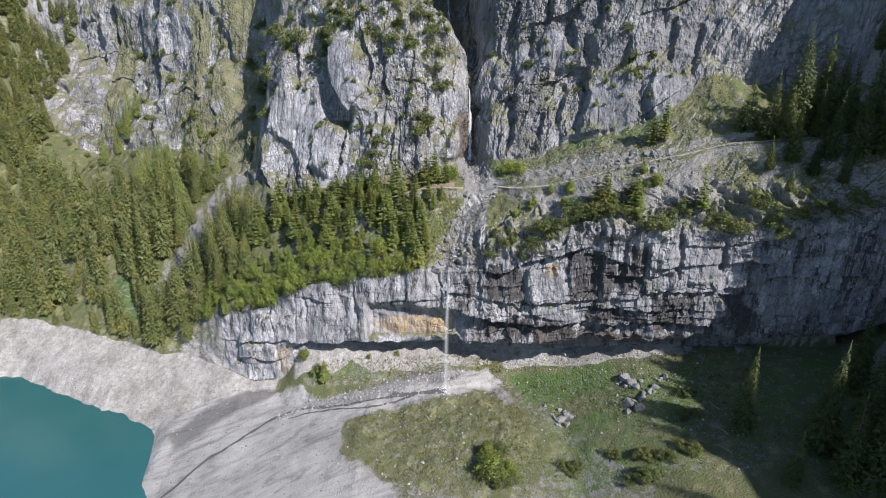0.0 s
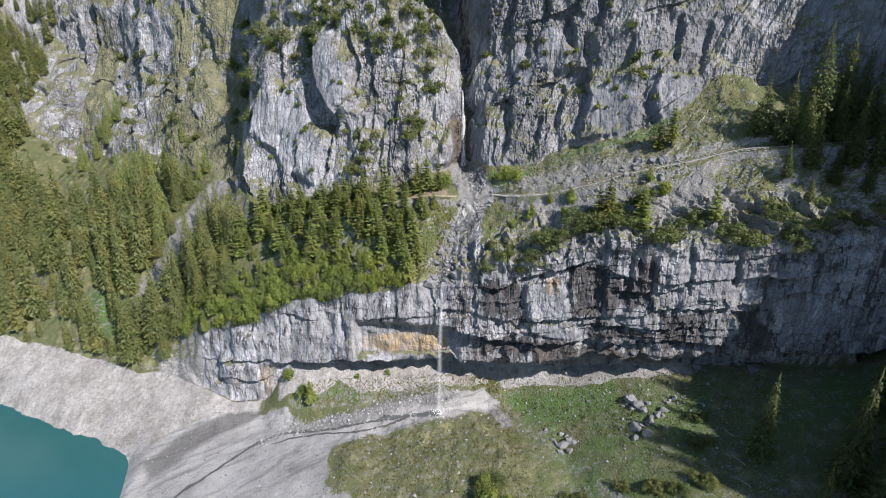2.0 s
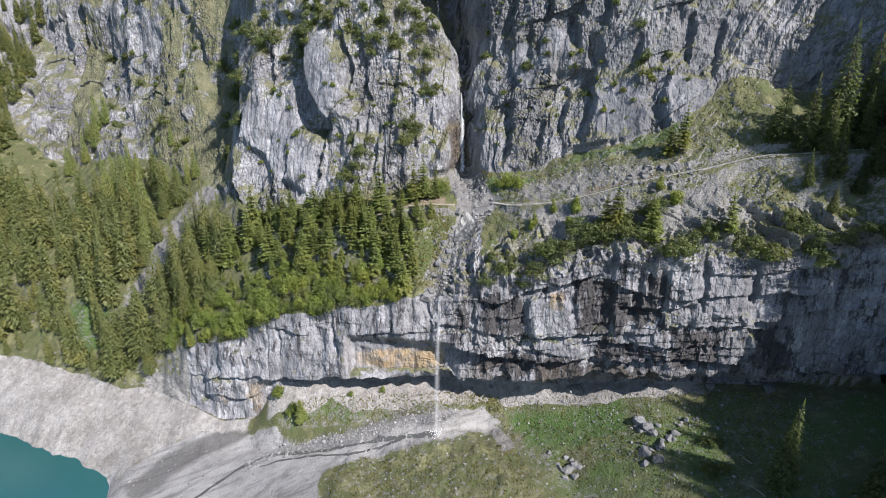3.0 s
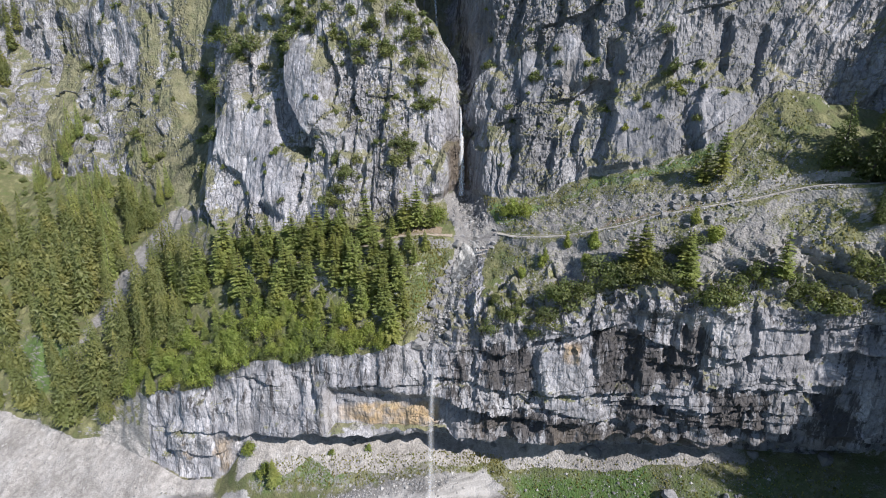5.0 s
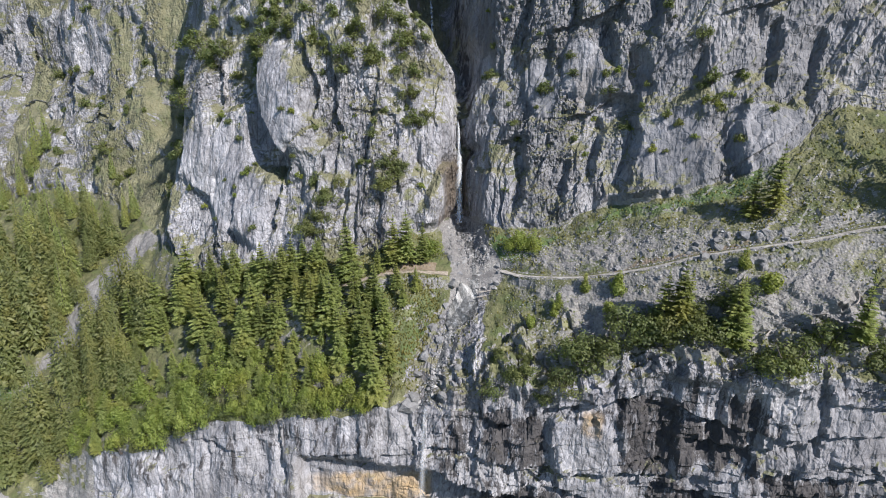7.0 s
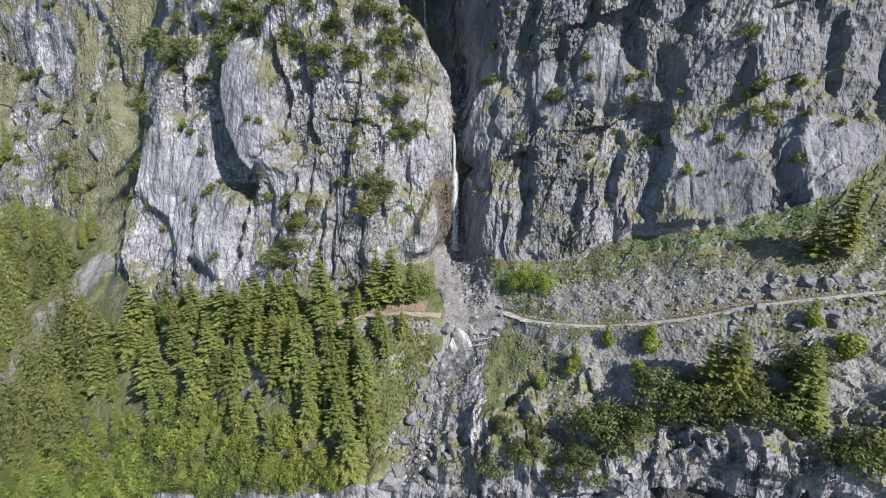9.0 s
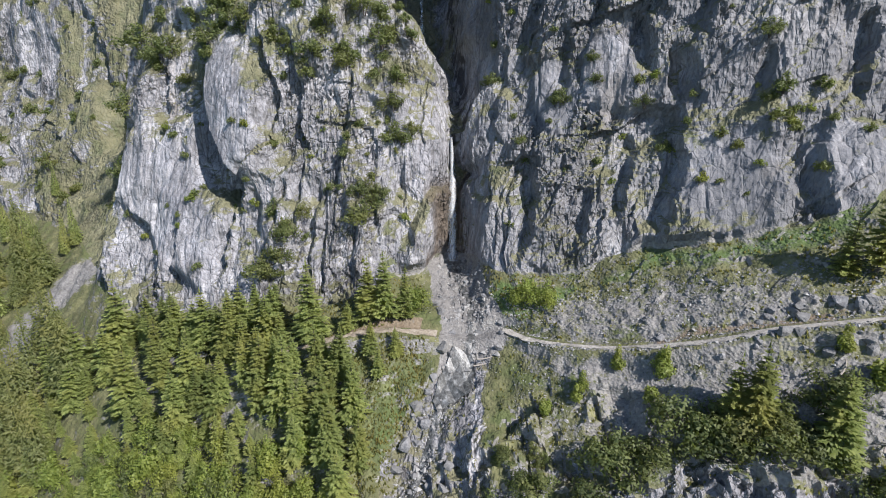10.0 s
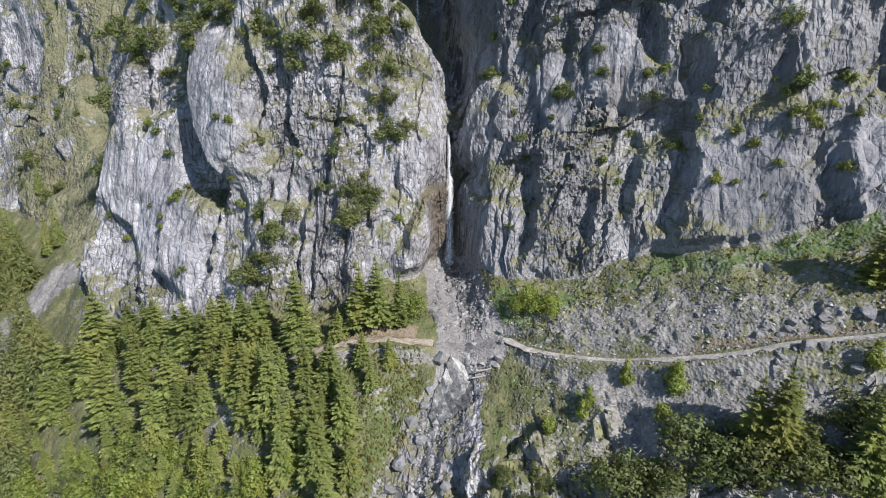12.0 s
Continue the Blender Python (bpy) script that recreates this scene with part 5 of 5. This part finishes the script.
plant_row(YOUNG, wide=1.15, rows=[23.3, 7.47, 3.4, 28.7, 7.64, 2.8, 33.9, 7.8, 2.9, 39, 7.75, 3.6, 39.3, 7.81, 2.9, 36.9, 7.59, 2.8, 27.8, 7.58, 2, 58.3, 7.91, 2.8, 60.8, 7.7, 4.5])
plant_row(SHRUBS, [38.9, 7.41, 7, 44, 7.27, 7.5, 48.9, 7.34, 6, 31.1, 7.19, 8, 27.4, 7.02, 5.5, 20.9, 7.06, 4.6, 14.1, 6.97, 4.6, 18.6, 7.05, 4, 23.8, 6.93, 4.4,
                   60.4, 7.09, 8, 66, 7.25, 6, 57.8, 7.09, 5, 72.1, 7.14, 6.5, 76.2, 7.09, 7, 78.1, 7.02, 5, 43.4, 7.42, 6, 40.6, 7.28, 6.4, 44.7, 7.3, 6.6, 49.6, 7.45, 5.4,
                   51.4, 7.31, 6, 56.7, 7.67, 5.5, 54.1, 7.58, 5, 31.4, 7.28, 6.5, 35.9, 7.23, 6], 1.15)
for x, v, h in ((14.2, 1.56, 8.5), (12.5, 1.75, 6), (17, 1.5, 5), (32, 1.5, 5), (34.5, 1.46, 5), (45.3, 1.5, 4), (52.7, 1.43, 5), (68.3, 2.09, 5),
                (61.1, 1.39, 5), (48, 1.26, 5), (55.8, 1.37, 5), (63.6, 1.74, 5.5), (16.6, 7.22, 3.4), (21.7, 7.22, 3)):
    for k in range(11 if x < 18 and v < 2 else 5):
        plant(BUSHES if x < 18 and v < 2 and k < 3 else SHRUBS, x + RT.gauss(0, 0.26 * h), v + RT.gauss(0, 0.006 * h), h * RT.uniform(0.35, 0.8) * (1 if k else 1.15), h * RT.uniform(0.5, 0.9))

plant_row(BUSHES, [23.3, 8.48, 4.6, 25.8, 8.45, 4.4, 3.2, 8.29, 5, 21, 8.42, 3.4, -49.5, 3.81, 4.6, -44, 3.5, 4, -16, 3.75, 2, -26, 3.7, 2], 1.1)
# shrubs that cling to the ledges of the walls
plant_row(SHRUBS, [-33.4, 10.73, 6, -42.6, 10.6, 6, -47.1, 10.51, 6, -59.2, 10.5, 7, -65.9, 10.48, 6.5, -18.1, 10.6, 5.6, -11.7, 10.49, 6.6, -8.1, 10.86, 6, -4.6, 10.68, 6,
                   -1.5, 10.44, 5, -2.1, 10.23, 5, -1.4, 10.01, 5.6, -15.3, 10.77, 4.2, -100.2, 10.11, 9, -75.5, 10.13, 8.6, -79.7, 10.26, 7.6, -69.9, 10.51, 8, -191.8, 9.97, 7,
                   -162.5, 10.04, 6.4, -9, 9.47, 5.6, -8.4, 9.65, 5, -28.9, 9.25, 6, -24.8, 9.48, 5.6, -75.5, 9.75, 7, -85.2, 9.89, 8, -128.4, 9.42, 7.5, -7.7, 8.8, 4.4,
                   -91.6, 9.96, 7.6], 1.15, sink=0.5)
plant_row(SHRUBS, [-27.4, 9.65, 4.6, -25.3, 9.31, 5, -28.4, 9.21, 4.4, -6.6, 9.52, 5, -4.5, 9.61, 4, -21, 9.59, 3.8, -12, 9.91, 3.4, -0.4, 10, 4.2, 1.7, 10.07, 3.6,
                   -35.1, 10.69, 4.6, 31.3, 10.03, 3.4, 36.6, 10.13, 3, 60.8, 10.1, 3.8, 59.6, 10.07, 2.6, 35.7, 10.22, 2.7, 47.5, 9.77, 2.6, 23.5, 9.8, 2.8, 16.8, 10.19, 3,
                   59.3, 10.3, 3.6, 43.8, 10.07, 3, 18.1, 10.18, 3.2, 30, 10.02, 3.6], 1.15, sink=0.4)

# small growth on the brow, on the ledges and under the far wall: too much to count
def growth(name, mat, label, rows):
    """One mesh of small leafy clumps; rows of number, x from and to, strip from and to, height from and to."""
    forms = [np.array([tuple(p) for p in leafy_crown(RT, 8, 75, 0.065, 0.9)[0]]) for _ in range(4)]
    verts = []
    for n, x0, x1, v0, v1, h0, h1 in rows:
        for _ in range(n):
            p, h, a = spot(RT.uniform(x0, x1), RT.uniform(v0, v1)), RT.uniform(h0, h1), RT.uniform(0, 6.28)
            f = RT.choice(forms) * h
            verts.append(np.stack([math.cos(a) * f[:, 0] - math.sin(a) * f[:, 1] + p.x, math.sin(a) * f[:, 0] + math.cos(a) * f[:, 1] + p.y, f[:, 2] + p.z - 0.3], -1))
    verts = np.concatenate(verts)
    tagged(new(name, raw(name, verts, np.arange(len(verts)).reshape(-1, 3).tolist(), mat)), label, "shrubs", kind="stuff")


growth("ledge_shrubs", PINE, "low dark shrubs clinging to brow and rock ledges", ((90, -66, 1, 10.35, 11.2, 1.8, 4.6), (38, -72, 2, 9.15, 10.3, 1.0, 2.8), (30, 17, 75, 9.2, 10.7, 1.0, 2.8),
                                                                                  (40, -190, -76, 9.1, 10.6, 2.5, 5.5), (46, -248, -128, 8.1, 9.05, 1.8, 4.5)))
growth("ledge_bushes", LEAF, "small bright green bushes on rock ledges", ((14, -72, 2, 9.15, 10.3, 1.0, 2.8), (10, 17, 75, 9.2, 10.7, 1.0, 2.6)))

# the wood on the western part of the terrace
placed = []
tries = 0
while len(placed) < 165 and tries < 8000:
    tries += 1
    x, v = RT.uniform(-92, -4), RT.uniform(7.0, 8.02) if RT.random() < 0.85 else RT.uniform(8.2, 8.8)
    edge = np.interp(v, [7.0, 7.3, 7.6, 8.0], [-8, -8, -9, -12])
    if x > edge or (v > 8.1 and (x > -24 or x < -66)) or (x < -79 and v > 7.6) or -0.42 < v - np.interp(x, PATH_X, PATH_V) < 0.07 and RT.random() < 0.93:
        continue
    p = spot(x, v)
    if any((p.x - q.x) ** 2 + (p.y - q.y) ** 2 < 10.5 for q in placed):
        continue
    placed.append(p)
    roll = RT.random()
    if v < 7.35 and roll < 0.6:
        plant(BUSHES if roll < 0.4 else SHRUBS, x, v, RT.uniform(4, 7.5))
    else:
        high = RT.choice((RT.uniform(3.5, 6.5), RT.uniform(6, 9), RT.uniform(8, 12)))
        plant(SPRUCES, x, v, high, high * RT.uniform(0.85, 1.2))

for k in range(105):
    x = RT.uniform(-80, -7)
    v = RT.uniform(7.0, 7.12) if k % 2 else RT.uniform(7.05, 7.55)
    plant(BUSHES if RT.random() < 0.7 else SHRUBS, x, v, RT.uniform(2.8, 5.8))

# ---- far woods: too many to count ----
RF = random.Random(23)
FORMS = [conifer_crown(RF, 960, s, 0.06, 0.028) for s in (0.13, 0.15, 0.17, 0.12, 0.16)]
NEAR_FORMS = [conifer_crown(RF, 2100, s, 0.06, 0.018) for s in (0.15, 0.17, 0.19)]
FORMS, NEAR_FORMS = ([(np.array([tuple(p) for p in v]), f) for v, f in forms] for forms in (FORMS, NEAR_FORMS))
fv, ff, seen = [], [], []
count = 0
tries = 0
while len(seen) < 680 and tries < 18000:
    tries += 1
    x = RF.uniform(-330, -72) if RF.random() < 0.72 else RF.uniform(-345, -225)
    v = RF.uniform(4.25, 8.95) if x > -256 else RF.uniform(6.0, 11.6)
    bank = np.interp(x, [-200, -165, -136, -108, -101, -90, -80, -72], [4.4, 4.35, 4.3, 4.6, 5.4, 6.9, 7.1, 7.2])
    if v < bank:
        continue
    if x > -124 and v > 7.0 and np.interp(v, [7.05, 7.6, 7.95, 8.75, 9.3], [-124, -110, -106, -98, -86]) - 3 < x < np.interp(v, [7.05, 7.6, 7.95, 8.75, 9.3], [-114, -102, -96, -86, -82]) + 2:
        continue
    if -147 < x < -129 and 6.1 < v < 6.9:
        continue
    if v > np.interp(x, [-262, -245, -220, -170, -140, -120, -96, -90], [11.6, 8.3, 7.95, 8.1, 8.3, 8.5, 8.3, 8.0]) + 0.25 * RF.random():
        continue
    if vnoise(np.array(x / 17.0), np.array(v * 1.1), np.array(0.0), 7) > 0.52 and x > -250:
        continue
    p = spot(x, v)
    if any((p.x - q.x) ** 2 + (p.y - q.y) ** 2 < (26 if p.x > -250 else 18) for q in seen):
        continue
    seen.append(p)
    h = RF.choice((RF.uniform(9, 17), RF.uniform(18, 27), RF.uniform(22, 33))) * (0.85 if v < bank + 0.3 else 1)
    w = h * RF.uniform(0.95, 1.3)
    verts, faces = RF.choice(NEAR_FORMS if x > -118 else FORMS)
    a = RF.uniform(0, 6.28)
    ca, sa = math.cos(a), math.sin(a)
    moved = np.stack([w * (ca * verts[:, 0] - sa * verts[:, 1]) + p.x, w * (sa * verts[:, 0] + ca * verts[:, 1]) + p.y, h * verts[:, 2] + p.z - 0.3], -1)
    fv.append(moved)
    ff += [tuple(i + count for i in f) for f in faces]
    count += len(moved)
    # trunk
    tv, tf = trunk_mesh(h, 0.016 * h, 5)
    fv.append(np.array(tv) + (p.x, p.y, p.z))
    ff += [tuple(i + count for i in f) for f in tf]
    count += len(tv)
FOREST = make_foliage("forest_needles", (0.160, 0.192, 0.070), (0.324, 0.350, 0.140), 0.5)
tagged(new("forest", raw("forest", np.concatenate(fv), ff, FOREST)), "dense spruce forest on the lake shore slope", "forest", kind="stuff")


# ---- stones ----
def boulder_mesh(rng, name="boulder", mat=None):
    """A broken block about a metre across: flat faces, sharp uneven edges."""
    bm = bmesh.new()
    for k in range(22):
        p = Vector((rng.gauss(0, 1), rng.gauss(0, 1), rng.gauss(0, 1))).normalized()
        side = max(abs(p.x), abs(p.y), abs(p.z))
        bm.verts.new(p * (0.42 + 0.35 * (1 / side - 1)) * rng.uniform(0.85, 1.1))
    bmesh.ops.convex_hull(bm, input=bm.verts)
    bmesh.ops.delete(bm, geom=[v for v in bm.verts if not v.link_faces], context="VERTS")
    bmesh.ops.subdivide_edges(bm, edges=bm.edges[:], cuts=2, use_grid_fill=True)
    for v in bm.verts:
        v.co *= 1 + 0.09 * noise.noise(v.co * 4.0) + 0.05 * noise.noise(v.co * 11)
    me = bpy.data.meshes.new(name)
    bm.to_mesh(me)
    bm.free()
    me.polygons.foreach_set("use_smooth", np.zeros(len(me.polygons), bool))
    me.materials.append(mat or STONE)
    return me


BOULDERS = [boulder_mesh(RG) for _ in range(8)]


def boulder(x, v, size, label, tall=0.85):
    ob = tagged(new("boulder", RG.choice(BOULDERS)), label, "boulder", "boulders")
    p = spot(x, v)
    ob.matrix_world = Matrix.Translation(p - Vector((0, 0, size * tall * 0.04))) @ Euler((RG.uniform(-0.3, 0.3), RG.uniform(-0.3, 0.3), RG.uniform(0, 6.28))).to_matrix().to_4x4() \
        @ Matrix.Diagonal((size * RG.uniform(0.8, 1.2), size * RG.uniform(0.8, 1.2), size * tall, 1))


def boulder_row(rows, label):
    for i in range(0, len(rows), 3):
        boulder(*rows[i:i + 3], label)


boulder_row([56.6, 2.75, 3.4, 55.8, 3.0, 3.8, 57.5, 2.55, 2.4, 35.4, 2.02, 3.8, 37.8, 2.1, 3.2, 33.5, 2.1, 2.6, 36, 2.3, 2.0, 54, 2.0, 3.4, 56, 1.9, 3.6, 58, 2.1, 2.6,
             60, 2.35, 2.2, 62, 2.5, 2.4, 32, 2.45, 1.8, 34.5, 1.95, 2.2, 36.8, 1.94, 2.6, 38.6, 2.02, 2.0, 33.2, 2.2, 1.6, 37.4, 2.22, 1.8, 55, 2.7, 2.2, 57.2, 2.9, 2.0, 54.6, 2.9, 1.6,
             52.6, 1.92, 2.4, 55.2, 2.04, 2.2, 53.2, 2.1, 1.8, 57, 2.0, 2.0, 58.4, 2.25, 1.8, 61, 2.3, 1.6, 59, 2.8, 1.8, 64, 2.8, 1.6, 66, 3.0, 2.0], "grey limestone boulder lying in the grass")
boulder_row([42.5, 3.86, 4.4, 40.5, 3.86, 3.0, 60, 3.84, 2.6, 75, 3.86, 2.8, 88, 3.8, 4.0, -48, 3.9, 2.4, -20, 3.86, 1.5, 18, 3.86, 1.8, 26, 3.85, 2.0, 12, 3.8, 1.6],
            "pale fallen block at the foot of the cliff")
boulder_row([1.2, 7.36, 3.4, -0.2, 7.24, 3.2, 3.0, 7.55, 2.2, 7.6, 7.86, 2.6, 9.4, 7.84, 2.0, 5.0, 7.62, 1.8, 6.2, 7.7, 1.6, 17.6, 7.86, 1.9, 18.2, 7.95, 1.7, 7.6, 8.2, 2.4,
             6.6, 8.3, 1.6, 15.6, 8.45, 1.5, 4.6, 7.45, 2.0, 9.8, 8.03, 1.5, 16.4, 8.25, 1.4], "washed grey boulder beside the stream")
boulder_row([-2.2, 6.97, 4.4, -0.8, 7.08, 2.6, 5.4, 6.99, 2.6, 7.4, 7.06, 2.4, 8.6, 7.2, 1.8, 4.6, 7.12, 1.8],
            "pale washed block at the lip of the fall")
boulder_row([40.2, 8.05, 1.6, 44.5, 8.32, 1.2, 46, 7.86, 1.3,
             26.5, 7.9, 0.9, 57, 7.9, 1.8, 61, 7.95, 1.9, 66, 8.2, 1.4], "grey rock beside the footpath")


for k in range(60):
    x = RG.uniform(48, 66)
    up = k % 3
    boulder(x, float(np.interp(x, PATH_X, PATH_V)) + (RG.uniform(0.09, 0.17) if up else -RG.uniform(0.07, 0.2)), min(1.9, 0.6 * RG.random() ** -0.4), "jagged grey rock of a broken outcrop by the path", RG.uniform(0.7, 1.2))


def scatter_stones(name, n, places, low, high, label):
    verts, faces = [], []
    base = [Vector(p) for p in ((1, 0, 0), (-1, 0, 0), (0, 1, 0), (0, -1, 0), (0, 0, 1), (0, 0, -0.6))]
    tris = ((0, 2, 4), (2, 1, 4), (1, 3, 4), (3, 0, 4), (2, 0, 5), (1, 2, 5), (3, 1, 5), (0, 3, 5))
    for _ in range(n):
        x, v = places()
        if v > 7 and abs(v - np.interp(x, PATH_X, PATH_V)) < 0.042:
            continue
        p = spot(x, v)
        s = min(high, low * RG.random() ** -0.45)
        q = len(verts)
        turn = Euler((RG.uniform(-0.5, 0.5), RG.uniform(-0.5, 0.5), RG.uniform(0, 6.28))).to_matrix()
        sc = Vector((RG.uniform(0.7, 1.2), RG.uniform(0.7, 1.2), RG.uniform(0.5, 0.9))) * s * 0.5
        verts += [p + turn @ Vector((b.x * sc.x * RG.uniform(0.75, 1.2), b.y * sc.y * RG.uniform(0.75, 1.2), b.z * sc.z)) for b in base]
        faces += [(a + q, b + q, c + q) for a, b, c in tris]
    m, t, b = material(name)
    geo = t.nodes.new("ShaderNodeNewGeometry")
    c = ramp(t, geo.outputs["Random Per Island"], (0.0, (0.100, 0.102, 0.106)), (0.6, (0.205, 0.204, 0.205)), (1.0, (0.330, 0.326, 0.318)))
    t.links.new(c, b.inputs["Base Color"])
    b.inputs["Roughness"].default_value = 0.85
    tagged(new(name, raw(name, verts, faces, m)), label, "stones", kind="stuff")


def in_bed():
    v = RG.uniform(7.0, 8.95)
    return float(np.interp(v, BED_V, BED_X)) + RG.gauss(0.2, 2.6) * (0.6 if v < 7.6 else 1.0), v


scatter_stones("stream_stones", 2600, in_bed, 0.22, 1.5, "washed grey stones filling the stream bed")
scatter_stones("scree", 11000, lambda: (RG.uniform(19, 80), RG.choice((RG.uniform(7.2, 7.9), RG.uniform(8.06, 8.65)))), 0.13, 0.7, "loose grey scree on the terrace")
def path_side():
    x = RG.uniform(19, 84)
    return x, float(np.interp(x, PATH_X, PATH_V)) + RG.choice((-1, -1, 1)) * RG.uniform(0.043, 0.075)


scatter_stones("path_stones", 1300, path_side, 0.18, 0.7, "small stones along the edge of the footpath")
def by_brook():
    x = RG.uniform(-58, 8)
    return x, float(np.interp(x, [-58, -45, -20, -8, 3, 8], [2.75, 2.92, 3.13, 3.25, 3.3, 3.25])) + RG.gauss(0, 0.07)


scatter_stones("brook_stones", 2600, by_brook, 0.25, 1.5, "dark wet stones along the brook below the fall")
scatter_stones("fan_stones", 2600, lambda: (RG.uniform(-95, 6), RG.uniform(1.3, 3.1)), 0.2, 0.9, "scattered stones on the gravel fan")
scatter_stones("field_stones", 4600, lambda: (RG.uniform(-20, 78), RG.uniform(1.2, 3.85)), 0.17, 1.2, "pale stones lying in the grass")
scatter_stones("shore_stones", 2200, lambda: (RG.uniform(-185, -72), RG.uniform(2.0, 3.9)), 0.2, 0.9, "stones scattered along the pale shore")


# ---- grass tufts ----
def tufts(name, n, places, label):
    verts, faces = [], []
    for _ in range(n):
        x, v = places()
        if v > 7 and abs(v - np.interp(x, PATH_X, PATH_V)) < 0.07:
            continue
        if GRAVEL[min(int(np.interp(v, V, np.arange(len(V)))), len(V) - 1), int(np.interp(x, XS, np.arange(NX)))] + RG.uniform(-0.15, 0.15) > 0.45:
            continue
        p = spot(x, v)
        h = RG.uniform(0.2, 0.55)
        for k in range(3):
            a = RG.uniform(0, 6.28)
            d, e = Vector((math.cos(a), math.sin(a), 0)) * RG.uniform(0.12, 0.3), Vector((-math.sin(a), math.cos(a), 0)) * RG.uniform(0.05, 0.25)
            q = len(verts)
            verts += [p - d - Vector((0, 0, 0.05)), p + d - Vector((0, 0, 0.05)), p + e + Vector((0, 0, h))]
            faces.append((q, q + 1, q + 2))
    tagged(new(name, raw(name, verts, faces, TUFT)), label, "grass", kind="stuff")


TUFT = make_foliage("grass_blades", (0.135, 0.155, 0.046), (0.275, 0.262, 0.105))
tufts("terrace_grass", 6500, lambda: RG.choice(((RG.uniform(-9, 5), RG.uniform(7.1, 7.95)), (RG.uniform(8, 84), RG.uniform(7.1, 8.95)), (RG.uniform(18, 84), RG.uniform(7.1, 8.95)), (RG.uniform(-60, 4), RG.uniform(8.15, 8.9)))), "rough grass tufts on the terrace")
tufts("meadow_grass", 8000, lambda: RG.choice(((RG.uniform(-28, 24), RG.uniform(1.4, 2.7)), (RG.uniform(20, 90), RG.uniform(1.2, 3.7)), (RG.uniform(-46, 20), RG.uniform(3.3, 3.7)))), "rough grass tufts below the cliff")


# ---- dead wood ----
def log(x, v, long, turn, tilt=0.0):
    """A bleached, tapered trunk with two stubs."""
    bm = bmesh.new()
    rings = []
    bend = RG.uniform(-0.15, 0.15) * long
    for k in range(6):
        f = k / 5
        r = (0.16 - 0.10 * f) * (0.6 + 0.08 * long)
        rings.append([bm.verts.new((long * (f - 0.5), bend * math.sin(3.14 * f) + r * math.cos(a), r * math.sin(a) + 0.1)) for a in (0, 1.05, 2.09, 3.14, 4.19, 5.24)])
    for p, q in zip(rings, rings[1:]):
        for i in range(6):
            bm.faces.new((p[i], p[(i + 1) % 6], q[(i + 1) % 6], q[i]))
    bm.faces.new(rings[0][::-1]), bm.faces.new(rings[-1])
    for f, side in ((0.45, 1), (0.7, -1)):
        c = Vector((long * (f - 0.5), bend * math.sin(3.14 * f), 0.12))
        tip = c + Vector((0.25, 0.5 * side, 0.25)) * (0.3 + 0.12 * long)
        base = [bm.verts.new(c + Vector(d) * 0.05) for d in ((1, 0, 0), (-1, 0.5, 0), (-1, -0.5, 0.6))]
        top = bm.verts.new(tip)
        for i in range(3):
            bm.faces.new((base[i], base[(i + 1) % 3], top))
    me = bpy.data.meshes.new("log")
    bm.to_mesh(me)
    bm.free()
    me.materials.append(DEADWOOD)
    ob = tagged(new("log", me), "bleached dead trunk lying on the scree", "log", "fallen trunks")
    ob.matrix_world = Matrix.Translation(spot(x, v) + Vector((0, -0.1, 0.12))) @ Euler((0, tilt, turn)).to_matrix().to_4x4()


for x, v, long, turn, tilt in ((51, 7.5, 3.0, 1.1, -0.4), (57.5, 7.82, 3.6, 0.9, -0.4), (34, 7.45, 2.6, 0.8, -0.3), (38, 7.5, 3.0, 1.3, -0.5), (47, 7.75, 2.4, 1.9, 0.4),
                               (15.5, 7.82, 4.2, 0.35, -0.1), (14.5, 7.78, 3.4, 0.25, -0.1), (60, 7.4, 3.4, 0.5, -0.3), (66, 7.5, 3.8, 2.2, 0.4), (72, 7.6, 3.0, 0.9, -0.4),
                               (71, 1.6, 4.0, 1.9, 0.1), (73, 1.9, 4.6, 1.7, 0.1), (69, 1.4, 3.6, 2.1, 0.1), (78, 1.75, 4.2, 1.5, 0.1)):
    log(x, v, long, turn, tilt)
